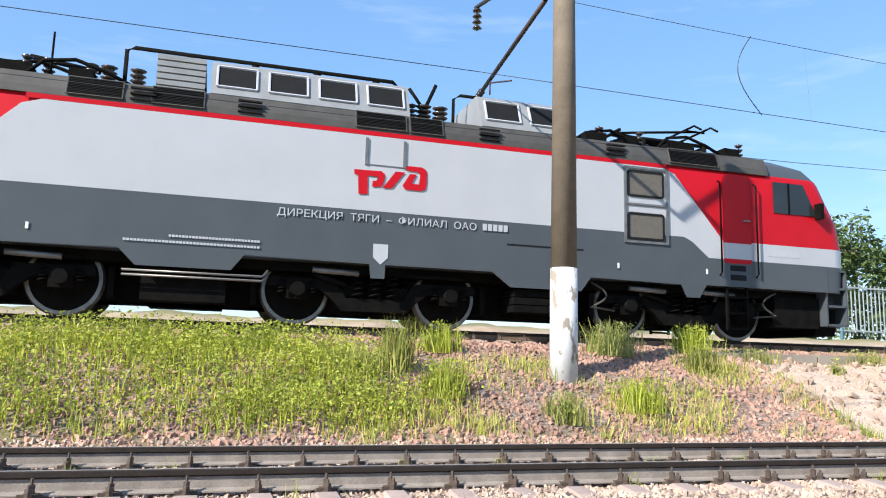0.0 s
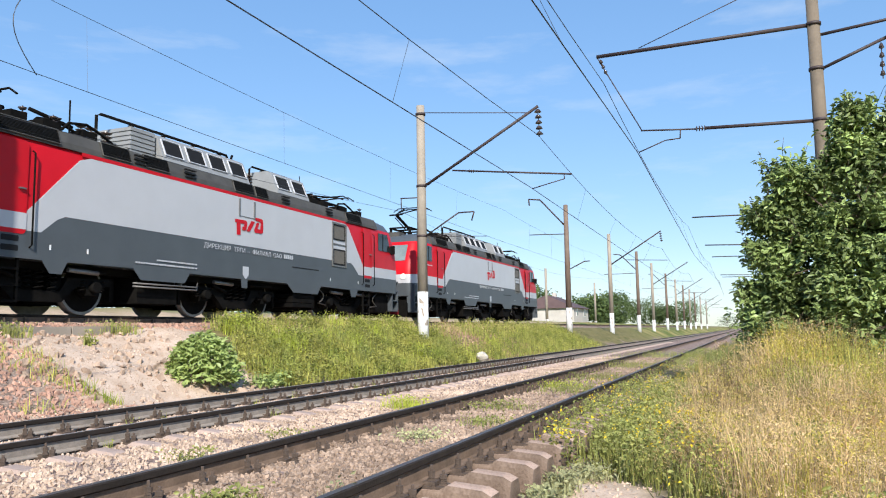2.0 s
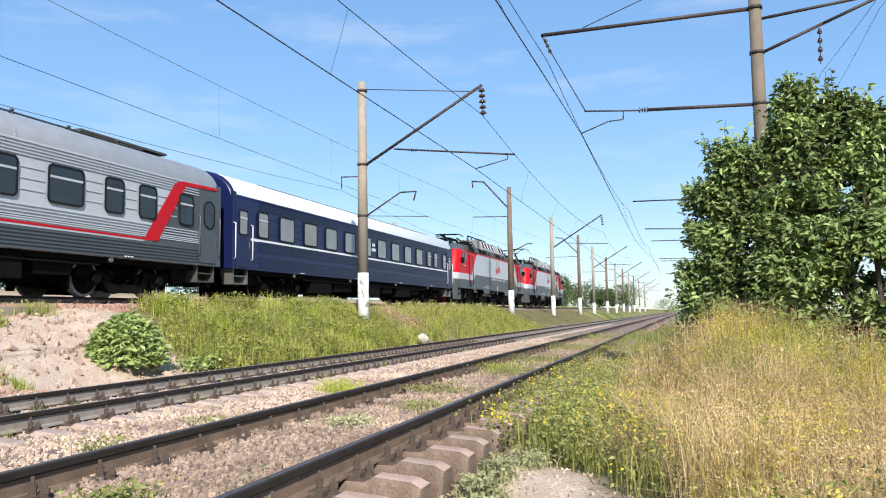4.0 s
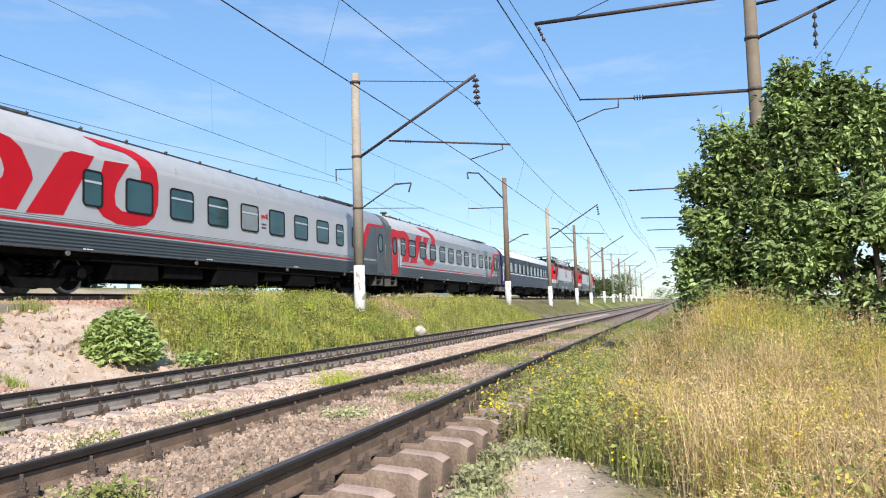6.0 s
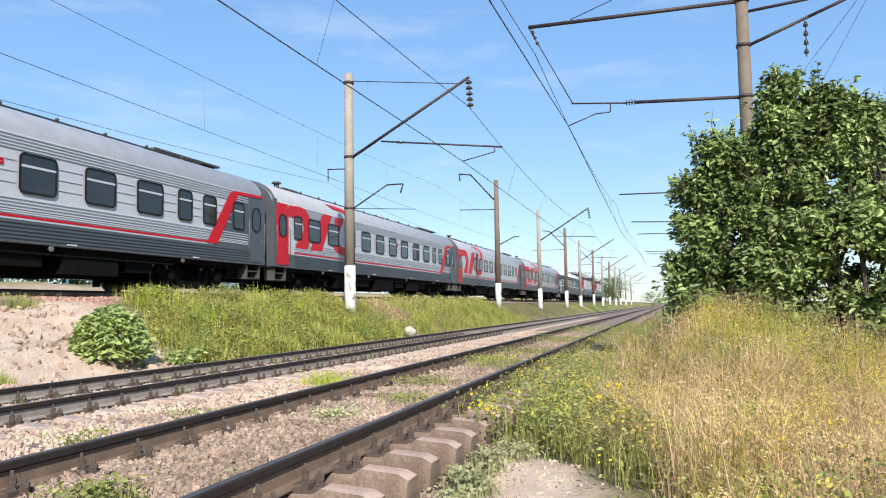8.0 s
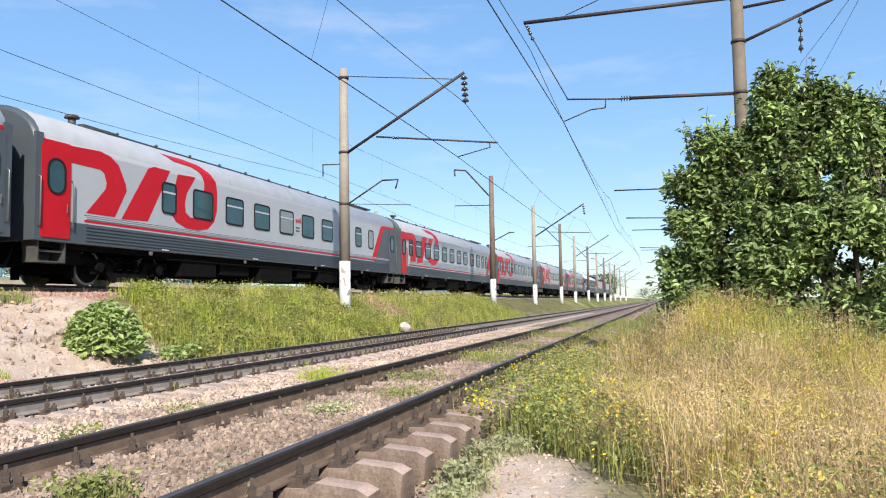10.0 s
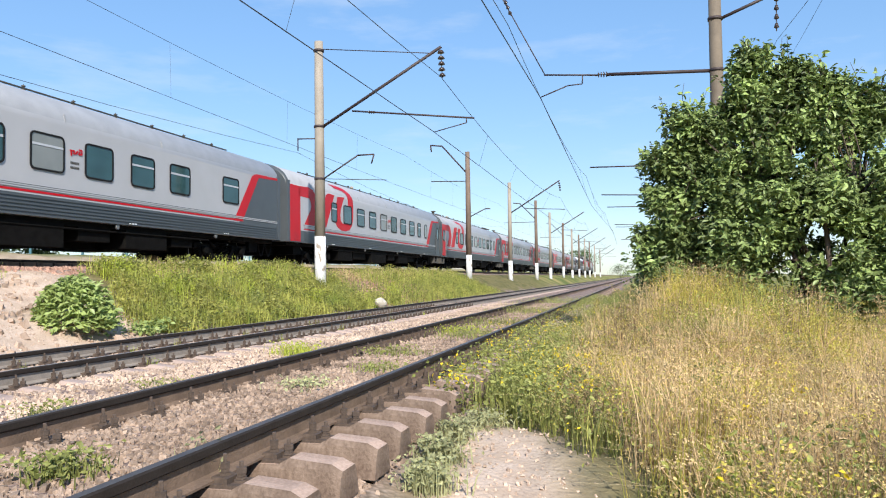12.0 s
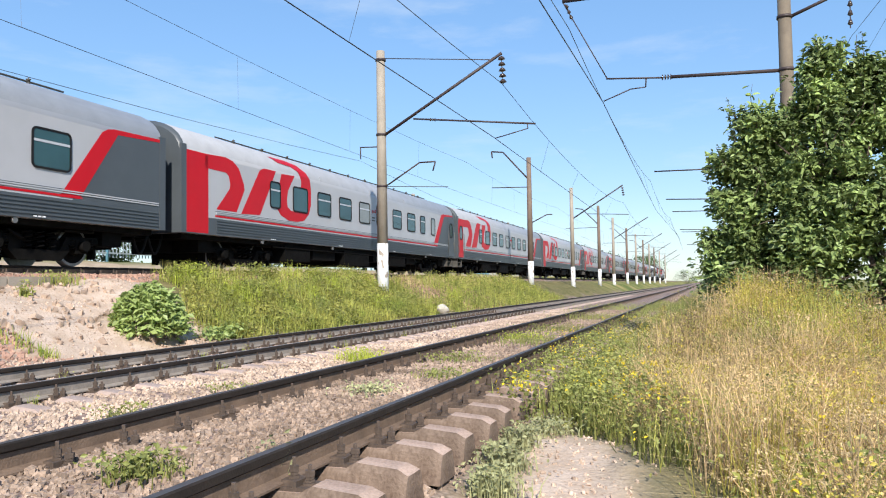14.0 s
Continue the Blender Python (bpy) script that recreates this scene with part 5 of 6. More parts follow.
scatter("bank_stones", [(-8, 9.3, 9.0, 13.4, 12500), (24, 36, 9.3, 13.2, 3500), (9, 40, 12.6, 14.2, 4500)], 0.04, REDSTONE, "reddish crushed stone on the bank")
scatter("path_stones", [(8, 14, 8.9, 13, 2600), (3, 7.5, 0.4, 1.8, 900)], 0.016, BALLAST, "small stones strewn on a sandy path", lambda x, y: cover(x, y)[1])


# ---- grass and weeds ----
def blades(name, pts, hgt, wid, mats, label, lean=0.35, pick=None, lift=None, category="grass"):
    """Tapered, bent blades, each of two joints."""
    n = len(pts)
    h = hgt * rng.uniform(0.55, 1.2, n)
    w = wid * rng.uniform(0.6, 1.4, n)
    a, t = rng.uniform(0, 6.28, n), rng.uniform(0, 6.28, n)
    l = np.abs(rng.normal(0, lean, n)) * h
    z = land(pts[:, 0], pts[:, 1]) - 0.02 if lift is None else lift
    dx, dy = np.cos(a) * w / 2, np.sin(a) * w / 2
    lx, ly = np.cos(t) * l, np.sin(t) * l
    x, y = pts[:, 0], pts[:, 1]
    v = np.stack([
        np.stack([x - dx, y - dy, z], 1), np.stack([x + dx, y + dy, z], 1),
        np.stack([x - dx * 0.8 + lx * 0.35, y - dy * 0.8 + ly * 0.35, z + h * 0.55], 1), np.stack([x + dx * 0.8 + lx * 0.35, y + dy * 0.8 + ly * 0.35, z + h * 0.55], 1),
        np.stack([x + lx, y + ly, z + h * (1 - 0.25 * np.minimum(l / h, 1))], 1)], 1)
    base = 5 * np.arange(n)
    faces = [f for k in base.tolist() for f in ((k, k + 1, k + 3, k + 2), (k + 2, k + 3, k + 4))]
    return raw(name, v.reshape(-1, 3).tolist(), faces, mats, label, category, "stuff")


def leaves(name, centres, size, m, label, category, parent=None, kind="stuff", up=0.5, fine=False):
    """Folded pointed leaves round given places."""
    n = len(centres)
    s = size * rng.uniform(0.55, 1.25, n)[:, None]
    d = rng.normal(0, 1, (n, 3))
    d[:, 2] = d[:, 2] * 0.6 - 0.15
    d /= np.linalg.norm(d, axis=1)[:, None]
    u = rng.normal(0, 1, (n, 3)) + np.array([-0.5, -0.25, up * 2])
    u -= d * (u * d).sum(1)[:, None]
    u /= np.linalg.norm(u, axis=1)[:, None] + 1e-6
    side = np.cross(d, u)
    c = centres
    if fine:
        v = np.stack([c, c + d * s * 0.3 + side * s * 0.24 + u * s * 0.08, c + d * s * 0.68 + side * s * 0.2 + u * s * 0.04, c + d * s - u * s * 0.14, c + d * s * 0.68 - side * s * 0.2 + u * s * 0.04, c + d * s * 0.3 - side * s * 0.24 + u * s * 0.08], 1)
        k = 6 * np.arange(n)
        faces = np.concatenate([np.stack([k, k + 1, k + 2, k + 3], 1), np.stack([k, k + 3, k + 4, k + 5], 1)]).tolist()
    else:
        v = np.stack([c, c + d * s * 0.5 + side * s * 0.3 + u * s * 0.08, c + d * s - u * s * 0.1, c + d * s * 0.5 - side * s * 0.3 + u * s * 0.08], 1)
        k = 4 * np.arange(n)
        faces = np.concatenate([np.stack([k, k + 1, k + 2], 1), np.stack([k, k + 2, k + 3], 1)]).tolist()
    ob = raw(name, v.reshape(-1, 3).tolist(), faces, m, label, category, kind)
    ob.parent = parent
    return ob


def spread(boxes, keep=None):
    p = np.concatenate([np.stack([rng.uniform(x0, x1, n), rng.uniform(y0, y1, n)], 1) for x0, x1, y0, y1, n in boxes])
    return p if keep is None else p[keep(p[:, 0], p[:, 1]) > rng.random(len(p))]


def patchy(x, y, s=1.0, o=0.0):
    return np.clip(0.5 + 0.9 * np.sin(s * 1.3 * x + o) * np.sin(s * 1.7 * y + 2 * o) + 0.5 * np.sin(s * 3.1 * x + 1 + o) * np.sin(s * 2.7 * y), 0, 1)


LUSH = mat("fresh_green_blades", (0.36, 0.45, 0.05), 0.55, var=0.28, scale=1.5, rnd=0.4, thin=0.4, col2=(0.50, 0.52, 0.08))
MEADOW = mat("yellowing_green_blades", (0.25, 0.37, 0.05), 0.6, var=0.35, scale=1.3, rnd=0.55, thin=0.35, col2=(0.42, 0.38, 0.10))
PALEWEED = mat("pale_yellow_green_leaves", (0.50, 0.37, 0.14), 0.65, var=0.35, scale=1.4, rnd=0.5, thin=0.3, col2=(0.66, 0.50, 0.22))
STRAW = mat("dry_straw_blades", (0.62, 0.42, 0.205), 0.7, var=0.25, scale=1.5, rnd=0.45, thin=0.3, col2=(0.76, 0.58, 0.33))
YELLOWISH = mat("yellow_green_weed", (0.50, 0.42, 0.07), 0.6, var=0.3, scale=1.6, rnd=0.45, thin=0.4, col2=(0.62, 0.52, 0.12))
DEAD = mat("dead_brown_stalks", (0.19, 0.125, 0.06), 0.8, var=0.3, scale=2, rnd=0.5, col2=(0.33, 0.235, 0.13))
WEED = mat("weed_leaves", (0.20, 0.245, 0.06), 0.55, var=0.3, scale=3, rnd=0.4, thin=0.35, col2=(0.34, 0.34, 0.10))
PALEGREEN = mat("pale_grey_green_herbs", (0.34, 0.36, 0.17), 0.7, var=0.25, scale=3, rnd=0.4, thin=0.3, col2=(0.46, 0.45, 0.24))
BROAD = mat("broad_green_leaves", (0.33, 0.41, 0.13), 0.5, var=0.25, scale=3, rnd=0.3, thin=0.25)
YELLOW = mat("yellow_petals", (0.75, 0.56, 0.02), 0.6, var=0.15, rnd=0.2, thin=0.2)
TREELEAF = mat("bush_leaves", (0.055, 0.08, 0.024), 0.45, var=0.4, scale=1.8, rnd=0.8, thin=0.07, col2=(0.205, 0.265, 0.09), spec=0.3)
BARK = mat("grey_brown_bark", (0.11, 0.08, 0.06), 0.9, var=0.3, scale=6, bump=0.4)
FARLEAF = mat("distant_foliage", (0.045, 0.085, 0.022), 0.7, var=0.35, scale=0.4, rnd=0.35, thin=0.15, col2=(0.09, 0.13, 0.035))
SPRUCE = mat("blue_green_needles", (0.035, 0.07, 0.045), 0.7, var=0.3, scale=1, rnd=0.3)


def meadow_area(x, y):
    left = 12.9 - 0.5 * np.sin(2 * y) + (y - 9) * 0.55
    return smoothstep(0, 0.6, x - left) * smoothstep(8.75, 9.15, y + 0.15 * np.sin(1.9 * x)) * (1 - smoothstep(12.2, 13.0, y)) * (1 - 0.85 * np.exp(-(((x - 29) / 2.8) ** 2)) * smoothstep(9.6, 10.6, y))


blades("bank_grass", spread([(12, 26, 8.7, 13, 17000), (26, 50, 8.7, 13, 12000)], lambda x, y: meadow_area(x, y) * np.clip(patchy(x, y, 1.2, 0.9) + 0.3, 0, 1)), 0.5, 0.014, MEADOW, "tall green and yellowing grass on the bank", 0.22)
leaves("bank_weeds", (lambda p: np.column_stack([p, land(p[:, 0], p[:, 1]) + rng.uniform(0.03, 0.25, len(p)) + 0.38 * rng.random(len(p)) * patchy(p[:, 0], p[:, 1], 1.6, 0.4)]))(spread([(12.5, 26, 8.8, 12.6, 32000), (26, 50, 8.8, 12.6, 16000)], meadow_area)), 0.08, MEADOW, "leafy weeds among the bank grass", "weeds")
left_patch = lambda x, y: (1 - smoothstep(0.8, 2.6, x + 0.5 * np.sin(3 * y))) * smoothstep(9.3, 9.9, y) * (1 - smoothstep(12.0, 12.6, y)) * np.clip(patchy(x, y, 0.8) + 0.35, 0, 1)
blades("bank_grass", spread([(-8, 3, 9.2, 12.7, 12000)], left_patch), 0.34, 0.016, LUSH, "bright green grass on the gravel bank", 0.25)
leaves("bank_weeds", (lambda p: np.column_stack([p, land(p[:, 0], p[:, 1]) + rng.uniform(0.03, 0.4, len(p))]))(spread([(-8, 3, 9.2, 12.4, 46000)], left_patch)), 0.06, LUSH, "bright green leafy weeds on the bank", "weeds")
stray = lambda x, y: np.clip(patchy(x, y, 1.3, 0.7) * 1.2 - 0.25, 0, 1) * smoothstep(9.2, 9.6, y)
blades("bank_grass", spread([(1, 9.3, 9.2, 11.6, 7000), (-8, 9.3, 9.0, 9.8, 3500)], stray), 0.24, 0.014, MEADOW, "thin grass scattered over the stony bank", 0.4)


def tuft(x, y, h, r, n, m, label, wid=0.018, leafy=0, lsize=0.07):
    """One clump of weeds rooted at a place."""
    base = tagged(new("weed_tuft"), label, "weed", "weed tufts")
    z0 = float(land(x, y))
    base.location = (x, y, z0)
    p = np.stack([rng.normal(0, r * 0.45, n), rng.normal(0, r * 0.45, n)], 1)
    st = blades("stem_clump", p, h, wid, m, "", 0.3, lift=np.full(n, -0.03), category="")
    st.parent = base
    if leafy:
        c = np.stack([rng.normal(0, r * 0.5, leafy), rng.normal(0, r * 0.5, leafy), rng.uniform(0.04, h * 0.95, leafy)], 1)
        leaves("foliage", c, lsize, m, "", "", base)


for x, y, h, r, n, m, leafy in ((3.15, 12.1, 0.5, 0.35, 240, LUSH, 160), (6.35, 12.3, 0.62, 0.45, 300, WEED, 320), (8.1, 12.4, 0.6, 0.36, 260, LUSH, 260), (7.7, 11.6, 0.5, 0.5, 200, MEADOW, 120), (2.2, 11.2, 0.8, 0.3, 160, MEADOW, 80), (4.3, 9.9, 0.45, 0.35, 180, WEED, 120), (5.6, 10.1, 0.5, 0.4, 220, LUSH, 160), (10.9, 11.9, 0.32, 0.14, 50, WEED, 60), (2.7, 10.4, 0.55, 0.4, 200, LUSH, 150), (1.6, 10.9, 0.5, 0.5, 220, MEADOW, 140), (9.6, 12.65, 0.3, 0.6, 180, WEED, 120), (12.4, 12.7, 0.3, 0.5, 180, WEED, 120)):
    tuft(x, y, h, r, n, m, "green weeds growing out of the gravel", leafy=leafy)
for x, y, h, r, n, m, leafy in ((11.0, 5.2, 0.22, 0.4, 260, LUSH, 200), (3.6, 3.05, 0.16, 0.22, 200, WEED, 260), (6.86, 3.14, 0.12, 0.3, 120, PALEGREEN, 160), (14.3, 3.4, 0.16, 0.6, 220, LUSH, 200), (3.85, 2.4, 0.3, 0.12, 18, PALEGREEN, 24), (13.0, 3.0, 0.16, 0.7, 300, WEED, 200), (10.0, 3.3, 0.14, 0.5, 220, WEED, 160), (16.5, 3.1, 0.2, 1.0, 400, WEED, 300), (8.2, 2.9, 0.14, 0.35, 150, WEED, 120), (22, 3.1, 0.22, 1.4, 500, WEED, 300), (5.9, 5.2, 0.12, 0.3, 120, WEED, 90), (5.6, 1.55, 0.2, 0.2, 220, PALEGREEN, 420), (4.95, 1.45, 0.2, 0.18, 200, PALEGREEN, 400), (6.3, 1.6, 0.18, 0.2, 180, PALEGREEN, 320), (7.0, 1.5, 0.16, 0.25, 180, PALEGREEN, 260), (7.6, 5.3, 0.1, 0.3, 90, WEED, 60), (30, 3.1, 0.3, 2.0, 500, WEED, 300)):
    tuft(x, y, h, r, n, m, "low green weeds between the rails", 0.01, leafy, 0.045)
for k in range(26):
    x = -3 + 1.05 * k + rng.uniform(-0.4, 0.4)
    tuft(x, Y2 + (0.25 if k % 3 else -1.05), 0.2, 0.08, 14, MEADOW, "wispy weeds beside the rail", 0.008, 6, 0.03)

# larger clumps in the verge and on the bank
for k in range(70):
    x, y = float(rng.uniform(2.6, 15)), float(rng.uniform(-4.5, 1.0))
    if y > float(np.interp(x, [2, 4.6, 6.2, 9, 15], [-0.4, 0.0, 0.4, 1.0, 1.0])) or x < 3.2 and y > -1.2:
        continue
    kind_of = (STRAW, YELLOWISH, DEAD, STRAW, YELLOWISH)[k % 5]
    tuft(x, y, float(rng.uniform(0.45, 0.85)), float(rng.uniform(0.22, 0.45)), 90, kind_of, "bushy weed clump in the dry verge", 0.007, 420, 0.02)
for k in range(48):
    x, y = float(rng.uniform(9.5, 13.6)), float(rng.uniform(-2.2, 0.5))
    tuft(x, y, float(rng.uniform(0.75, 1.1)), float(rng.uniform(0.25, 0.42)), 110, (YELLOWISH, STRAW, MEADOW, YELLOWISH, DEAD)[k % 5], "tall straggling weed before the bush tree", 0.008, 340, 0.034)
for k in range(60):
    x, y = float(rng.uniform(3.4, 11)), float(rng.uniform(-4.2, 0.2))
    if y > float(np.interp(x, [2, 4.6, 6.2, 9], [-0.9, -0.4, 0.0, 0.4])):
        continue
    tuft(x, y, float(rng.uniform(0.5, 0.8)), float(rng.uniform(0.2, 0.4)), 150, (STRAW, STRAW, DEAD, YELLOWISH)[k % 4], "tangled dry weed clump in the verge", 0.007, 200, 0.026)
for k in range(46):
    x, y = float(rng.uniform(13.6, 30)), float(rng.uniform(9.0, 12.3))
    if x < 13.3 + (y - 9) * 0.55 or 26.5 < x < 31 and y > 10:
        continue
    tuft(x, y, float(rng.uniform(0.5, 0.8)), float(rng.uniform(0.25, 0.45)), 70, (LUSH, MEADOW, WEED)[k % 3], "feathery weed clump on the bank", 0.012, 150, 0.06)

blades("dry_grass", spread([(13, 26, 11.3, 12.9, 3200), (26, 48, 11.3, 12.9, 2600)], lambda x, y: smoothstep(0.3, 1.5, x - 12.9 - (y - 9) * 0.55) * np.clip(patchy(x, y, 1.4, 2.2) + 0.2, 0, 1)), 0.45, 0.012, STRAW, "dry straw-coloured grass along the top of the bank", 0.35)

# feathery weeds with flat flower heads, standing singly in the verge
def umbel(x, y, h, m):
    base = tagged(new("umbel_weed"), "feathery yellowing weed with flat flower heads", "weed", "umbel weeds")
    base.location = (x, y, float(land(x, y)) - 0.02)
    heads = []

    def stalks(bm):
        limb_top = Vector((rng.normal(0, 0.06), rng.normal(0, 0.06), h))
        tube(bm, (0, 0, 0), limb_top, 0.0035, 0.0025, n=4)
        heads.append(limb_top)
        for k in range(7):
            f = rng.uniform(0.35, 0.85)
            p = limb_top * f
            q = p + Vector((rng.normal(0, 0.11), rng.normal(0, 0.11), rng.uniform(0.12, 0.3)))
            tube(bm, p, q, 0.0025, 0.002, n=4)
            heads.append(q)
    tagged(part("stem_clump", stalks, STRAW, base), kind="stuff")
    c = np.concatenate([np.array(q) + rng.normal(0, 1, (34, 3)) * np.array([0.045, 0.045, 0.01]) for q in heads])
    leaves("flower_head", c, 0.017, m, "", "", base, up=1.2)
    f = rng.uniform(0.1, 0.8, (150, 1))
    leaves("foliage", np.array(heads[0]) * f + rng.normal(0, 1, (150, 3)) * np.array([0.1, 0.1, 0.05]), 0.026, PALEWEED if h < 0.85 else YELLOWISH, "", "", base)


for k in range(210):
    x, y = float(rng.uniform(2.8, 13.6)), float(rng.uniform(-4.6, 0.8))
    if y > float(np.interp(x, [2, 4.6, 6.2, 9, 15], [-0.7, -0.1, 0.4, 1.0, 1.0])) or x < 3.4 and y > -1.0:
        continue
    umbel(x, y, float(rng.uniform(0.55, 1.0)), (YELLOWISH, YELLOWISH, STRAW, PALEWEED)[k % 4])
for k in range(44):
    x, y = float(rng.uniform(3.4, 13)), float(rng.uniform(-4.6, 0.6))
    if y > float(np.interp(x, [2, 4.6, 6.2, 9, 15], [-0.9, -0.3, 0.2, 0.8, 0.8])):
        continue
    tuft(x, y, float(rng.uniform(0.4, 0.75)), float(rng.uniform(0.2, 0.42)), 60, (WEED, DEAD, WEED, MEADOW)[k % 4], "dark leafy weed clump among dry straw", 0.007, 420, 0.04)

# round-leaved bush at the edge of the bank meadow
bb = tagged(new("leafy_bush"), "low round-leaved bright green bush on the bank", "bush")
bb.location = (11.95, 10.0, float(land(11.95, 10.0)))
q = rng.normal(0, 1, (3000, 3))
q /= np.linalg.norm(q, axis=1)[:, None]
q = q * rng.uniform(0.72, 1.02, (3000, 1)) * np.array([0.66, 0.75, 0.92])
q[:, 2] = np.abs(q[:, 2])
leaves("foliage", q, 0.135, BROAD, "", "", bb, up=1.0)
tagged(part("stem_clump", lambda bm: [tube(bm, (0, 0, -0.1), (0.5 * math.cos(a), 0.5 * math.sin(a), 0.45), 0.012, n=5) for a in (0.4, 1.6, 2.7, 3.9, 5.2)], BARK, bb), kind="stuff")
b2 = tagged(new("leafy_bush"), "small round-leaved bush beside the rails", "bush")
b2.location = (13.4, 9.35, float(land(13.4, 9.35)))
q2 = rng.normal(0, 1, (420, 3)) * np.array([0.42, 0.16, 0.1])
q2[:, 2] = np.abs(q2[:, 2]) + 0.05
leaves("foliage", q2, 0.12, BROAD, "", "", b2, up=1.0)


# dry verge on the near side
def verge(x, y):
    edge = np.interp(x, [2, 4.6, 6.2, 7.4, 9, 40], [-0.1, 0.35, 0.8, 1.45, 1.85, 2.05])
    return smoothstep(0, 0.35, edge - y)


vg = spread([(1.7, 5, -4.5, 0.6, 20000), (5, 11, -6, 1.3, 46000), (11, 22, -8, 1.5, 22000)], lambda x, y: verge(x, y + 0.7) * np.clip(patchy(x, y, 0.9) * 1.1 - 0.02, 0.1, 1))
blades("dry_grass", vg, 0.34 + 0.3 * patchy(vg[:, 0], vg[:, 1], 0.55, 0.5) + 0.34 * patchy(vg[:, 0], vg[:, 1], 2.1, 1.7), 0.006, STRAW, "tall dry straw-coloured grass on the verge", 1.1)
blades("dry_grass", spread([(1.7, 9, -5, 0.9, 20000), (9, 20, -6, 1.3, 14000)], lambda x, y: verge(x, y + 0.6)), 0.4, 0.007, STRAW, "short bent straw on the verge", 1.5)
blades("dry_grass", spread([(1.7, 6, -4.5, 0.5, 1000), (6, 20, -7, 1.3, 2400)], lambda x, y: verge(x, y) * np.clip(patchy(x, y, 0.9, 1.3) + 0.2, 0, 1)), 0.55, 0.01, MEADOW, "greener grass among the dry straw", 0.6)
blades("verge_weeds", spread([(6, 24, 0.3, 2.1, 9000), (24, 60, -2, 2.0, 7000)], lambda x, y: verge(x, y)), 0.36, 0.013, WEED, "green weeds along the ends of the sleepers", 0.4)
pw = spread([(1.8, 9, -4.5, 1.4, 44000), (9, 20, -6, 1.6, 30000)], lambda x, y: verge(x, y) * np.clip(patchy(x, y, 0.8, 2.1) + 0.25, 0, 1))
leaves("verge_weeds", np.column_stack([pw, land(pw[:, 0], pw[:, 1]) + rng.uniform(0.05, 0.62, len(pw)) * np.clip((1.5 - pw[:, 1]) * 0.9, 0.4, 1)]), 0.018, PALEWEED, "pale yellow green leafy weeds in the verge", "weeds")
near_rail = lambda x, y: smoothstep(7.0, 8.2, x) * smoothstep(0.9, 1.2, y) * np.clip(patchy(x, y, 1.4, 1.1) + 0.45, 0, 1)
blades("verge_weeds", spread([(7, 16, 0.9, 2.2, 6500), (16, 40, 0.9, 2.3, 7000)], near_rail), 0.34, 0.012, WEED, "green weeds crowding the sleeper ends", 0.5)
nr = spread([(7, 16, 0.9, 2.2, 9000), (16, 40, 0.9, 2.3, 8000)], near_rail)
leaves("verge_weeds", np.column_stack([nr, land(nr[:, 0], nr[:, 1]) + rng.uniform(0.04, 0.36, len(nr))]), 0.05, WEED, "leafy weeds crowding the sleeper ends", "weeds")
wp = spread([(3.2, 9, -3.5, 1.5, 2600), (9, 24, -5, 2.0, 4000), (6.5, 16, 0.2, 2.0, 9000)], lambda x, y: verge(x, y) * np.clip(0.55 * patchy(x, y, 0.7, 3.0) + 0.8 * (y > 0.3), 0, 1))
leaves("verge_weeds", np.column_stack([wp, land(wp[:, 0], wp[:, 1]) + rng.uniform(0.05, 0.5, len(wp)) * np.clip((2.4 - wp[:, 1]) * 0.8, 0.4, 1)]), 0.05, WEED, "small-leaved weeds in the dry grass", "weeds")
blades("dead_stalks", spread([(1.8, 7, -4.5, 0.5, 5000), (7, 20, -7, 1.2, 8000)], lambda x, y: verge(x, y + 0.4) * np.clip(patchy(x, y, 1.1, 2.6) * 1.3 - 0.1, 0, 1)), 0.62, 0.008, DEAD, "dead brown weed stalks in the verge", 0.45)
yg = spread([(2.5, 9, -4.5, 1.0, 22000), (9, 20, -6, 1.3, 24000)], lambda x, y: verge(x, y) * np.clip(patchy(x, y, 1.0, 4.0) * 1.6 - 0.7, 0, 1))
leaves("verge_weeds", np.column_stack([yg, land(yg[:, 0], yg[:, 1]) + rng.uniform(0.12, 0.68, len(yg))]), 0.02, YELLOWISH, "bright yellow green weeds in the dry verge", "weeds")
sp = spread([(2, 10, -5, 0.6, 9000), (10, 22, -7, 1.0, 8000)], lambda x, y: verge(x, y + 0.3) * np.clip(patchy(x, y, 1.3, 0.2) + 0.3, 0, 1))
leaves("seed_heads", np.column_stack([sp, land(sp[:, 0], sp[:, 1]) + rng.uniform(0.3, 0.95, len(sp))]), 0.013, PALEWEED, "dry seed heads over the grass", "grass")
fl = spread([(3, 9, -3, 1.4, 70), (9, 20, -3, 1.6, 120), (5.5, 16, 0.4, 1.9, 380)], lambda x, y: verge(x, y - 0.3) * np.clip(patchy(x, y, 0.9, 2) + 0.1, 0, 1))
fz = land(fl[:, 0], fl[:, 1]) + rng.uniform(0.3, 0.68, len(fl))
fc = np.repeat(np.column_stack([fl, fz]), 5, 0) + rng.normal(0, 0.018, (len(fl) * 5, 3))
leaves("yellow_flowers", fc, 0.03, YELLOW, "small yellow wild flowers in the verge", "flowers", up=1.5)
yf = tagged(new("flowering_weed"), "yellow flowering weed beside the brown rail", "flower")
yf.location = (7.1, 1.75, float(land(7.1, 1.75)))
leaves("blossoms", rng.normal(0, 1, (70, 3)) * np.array([0.1, 0.1, 0.07]) + np.array([0, 0, 0.38]), 0.04, YELLOW, "", "", yf, up=1.5)
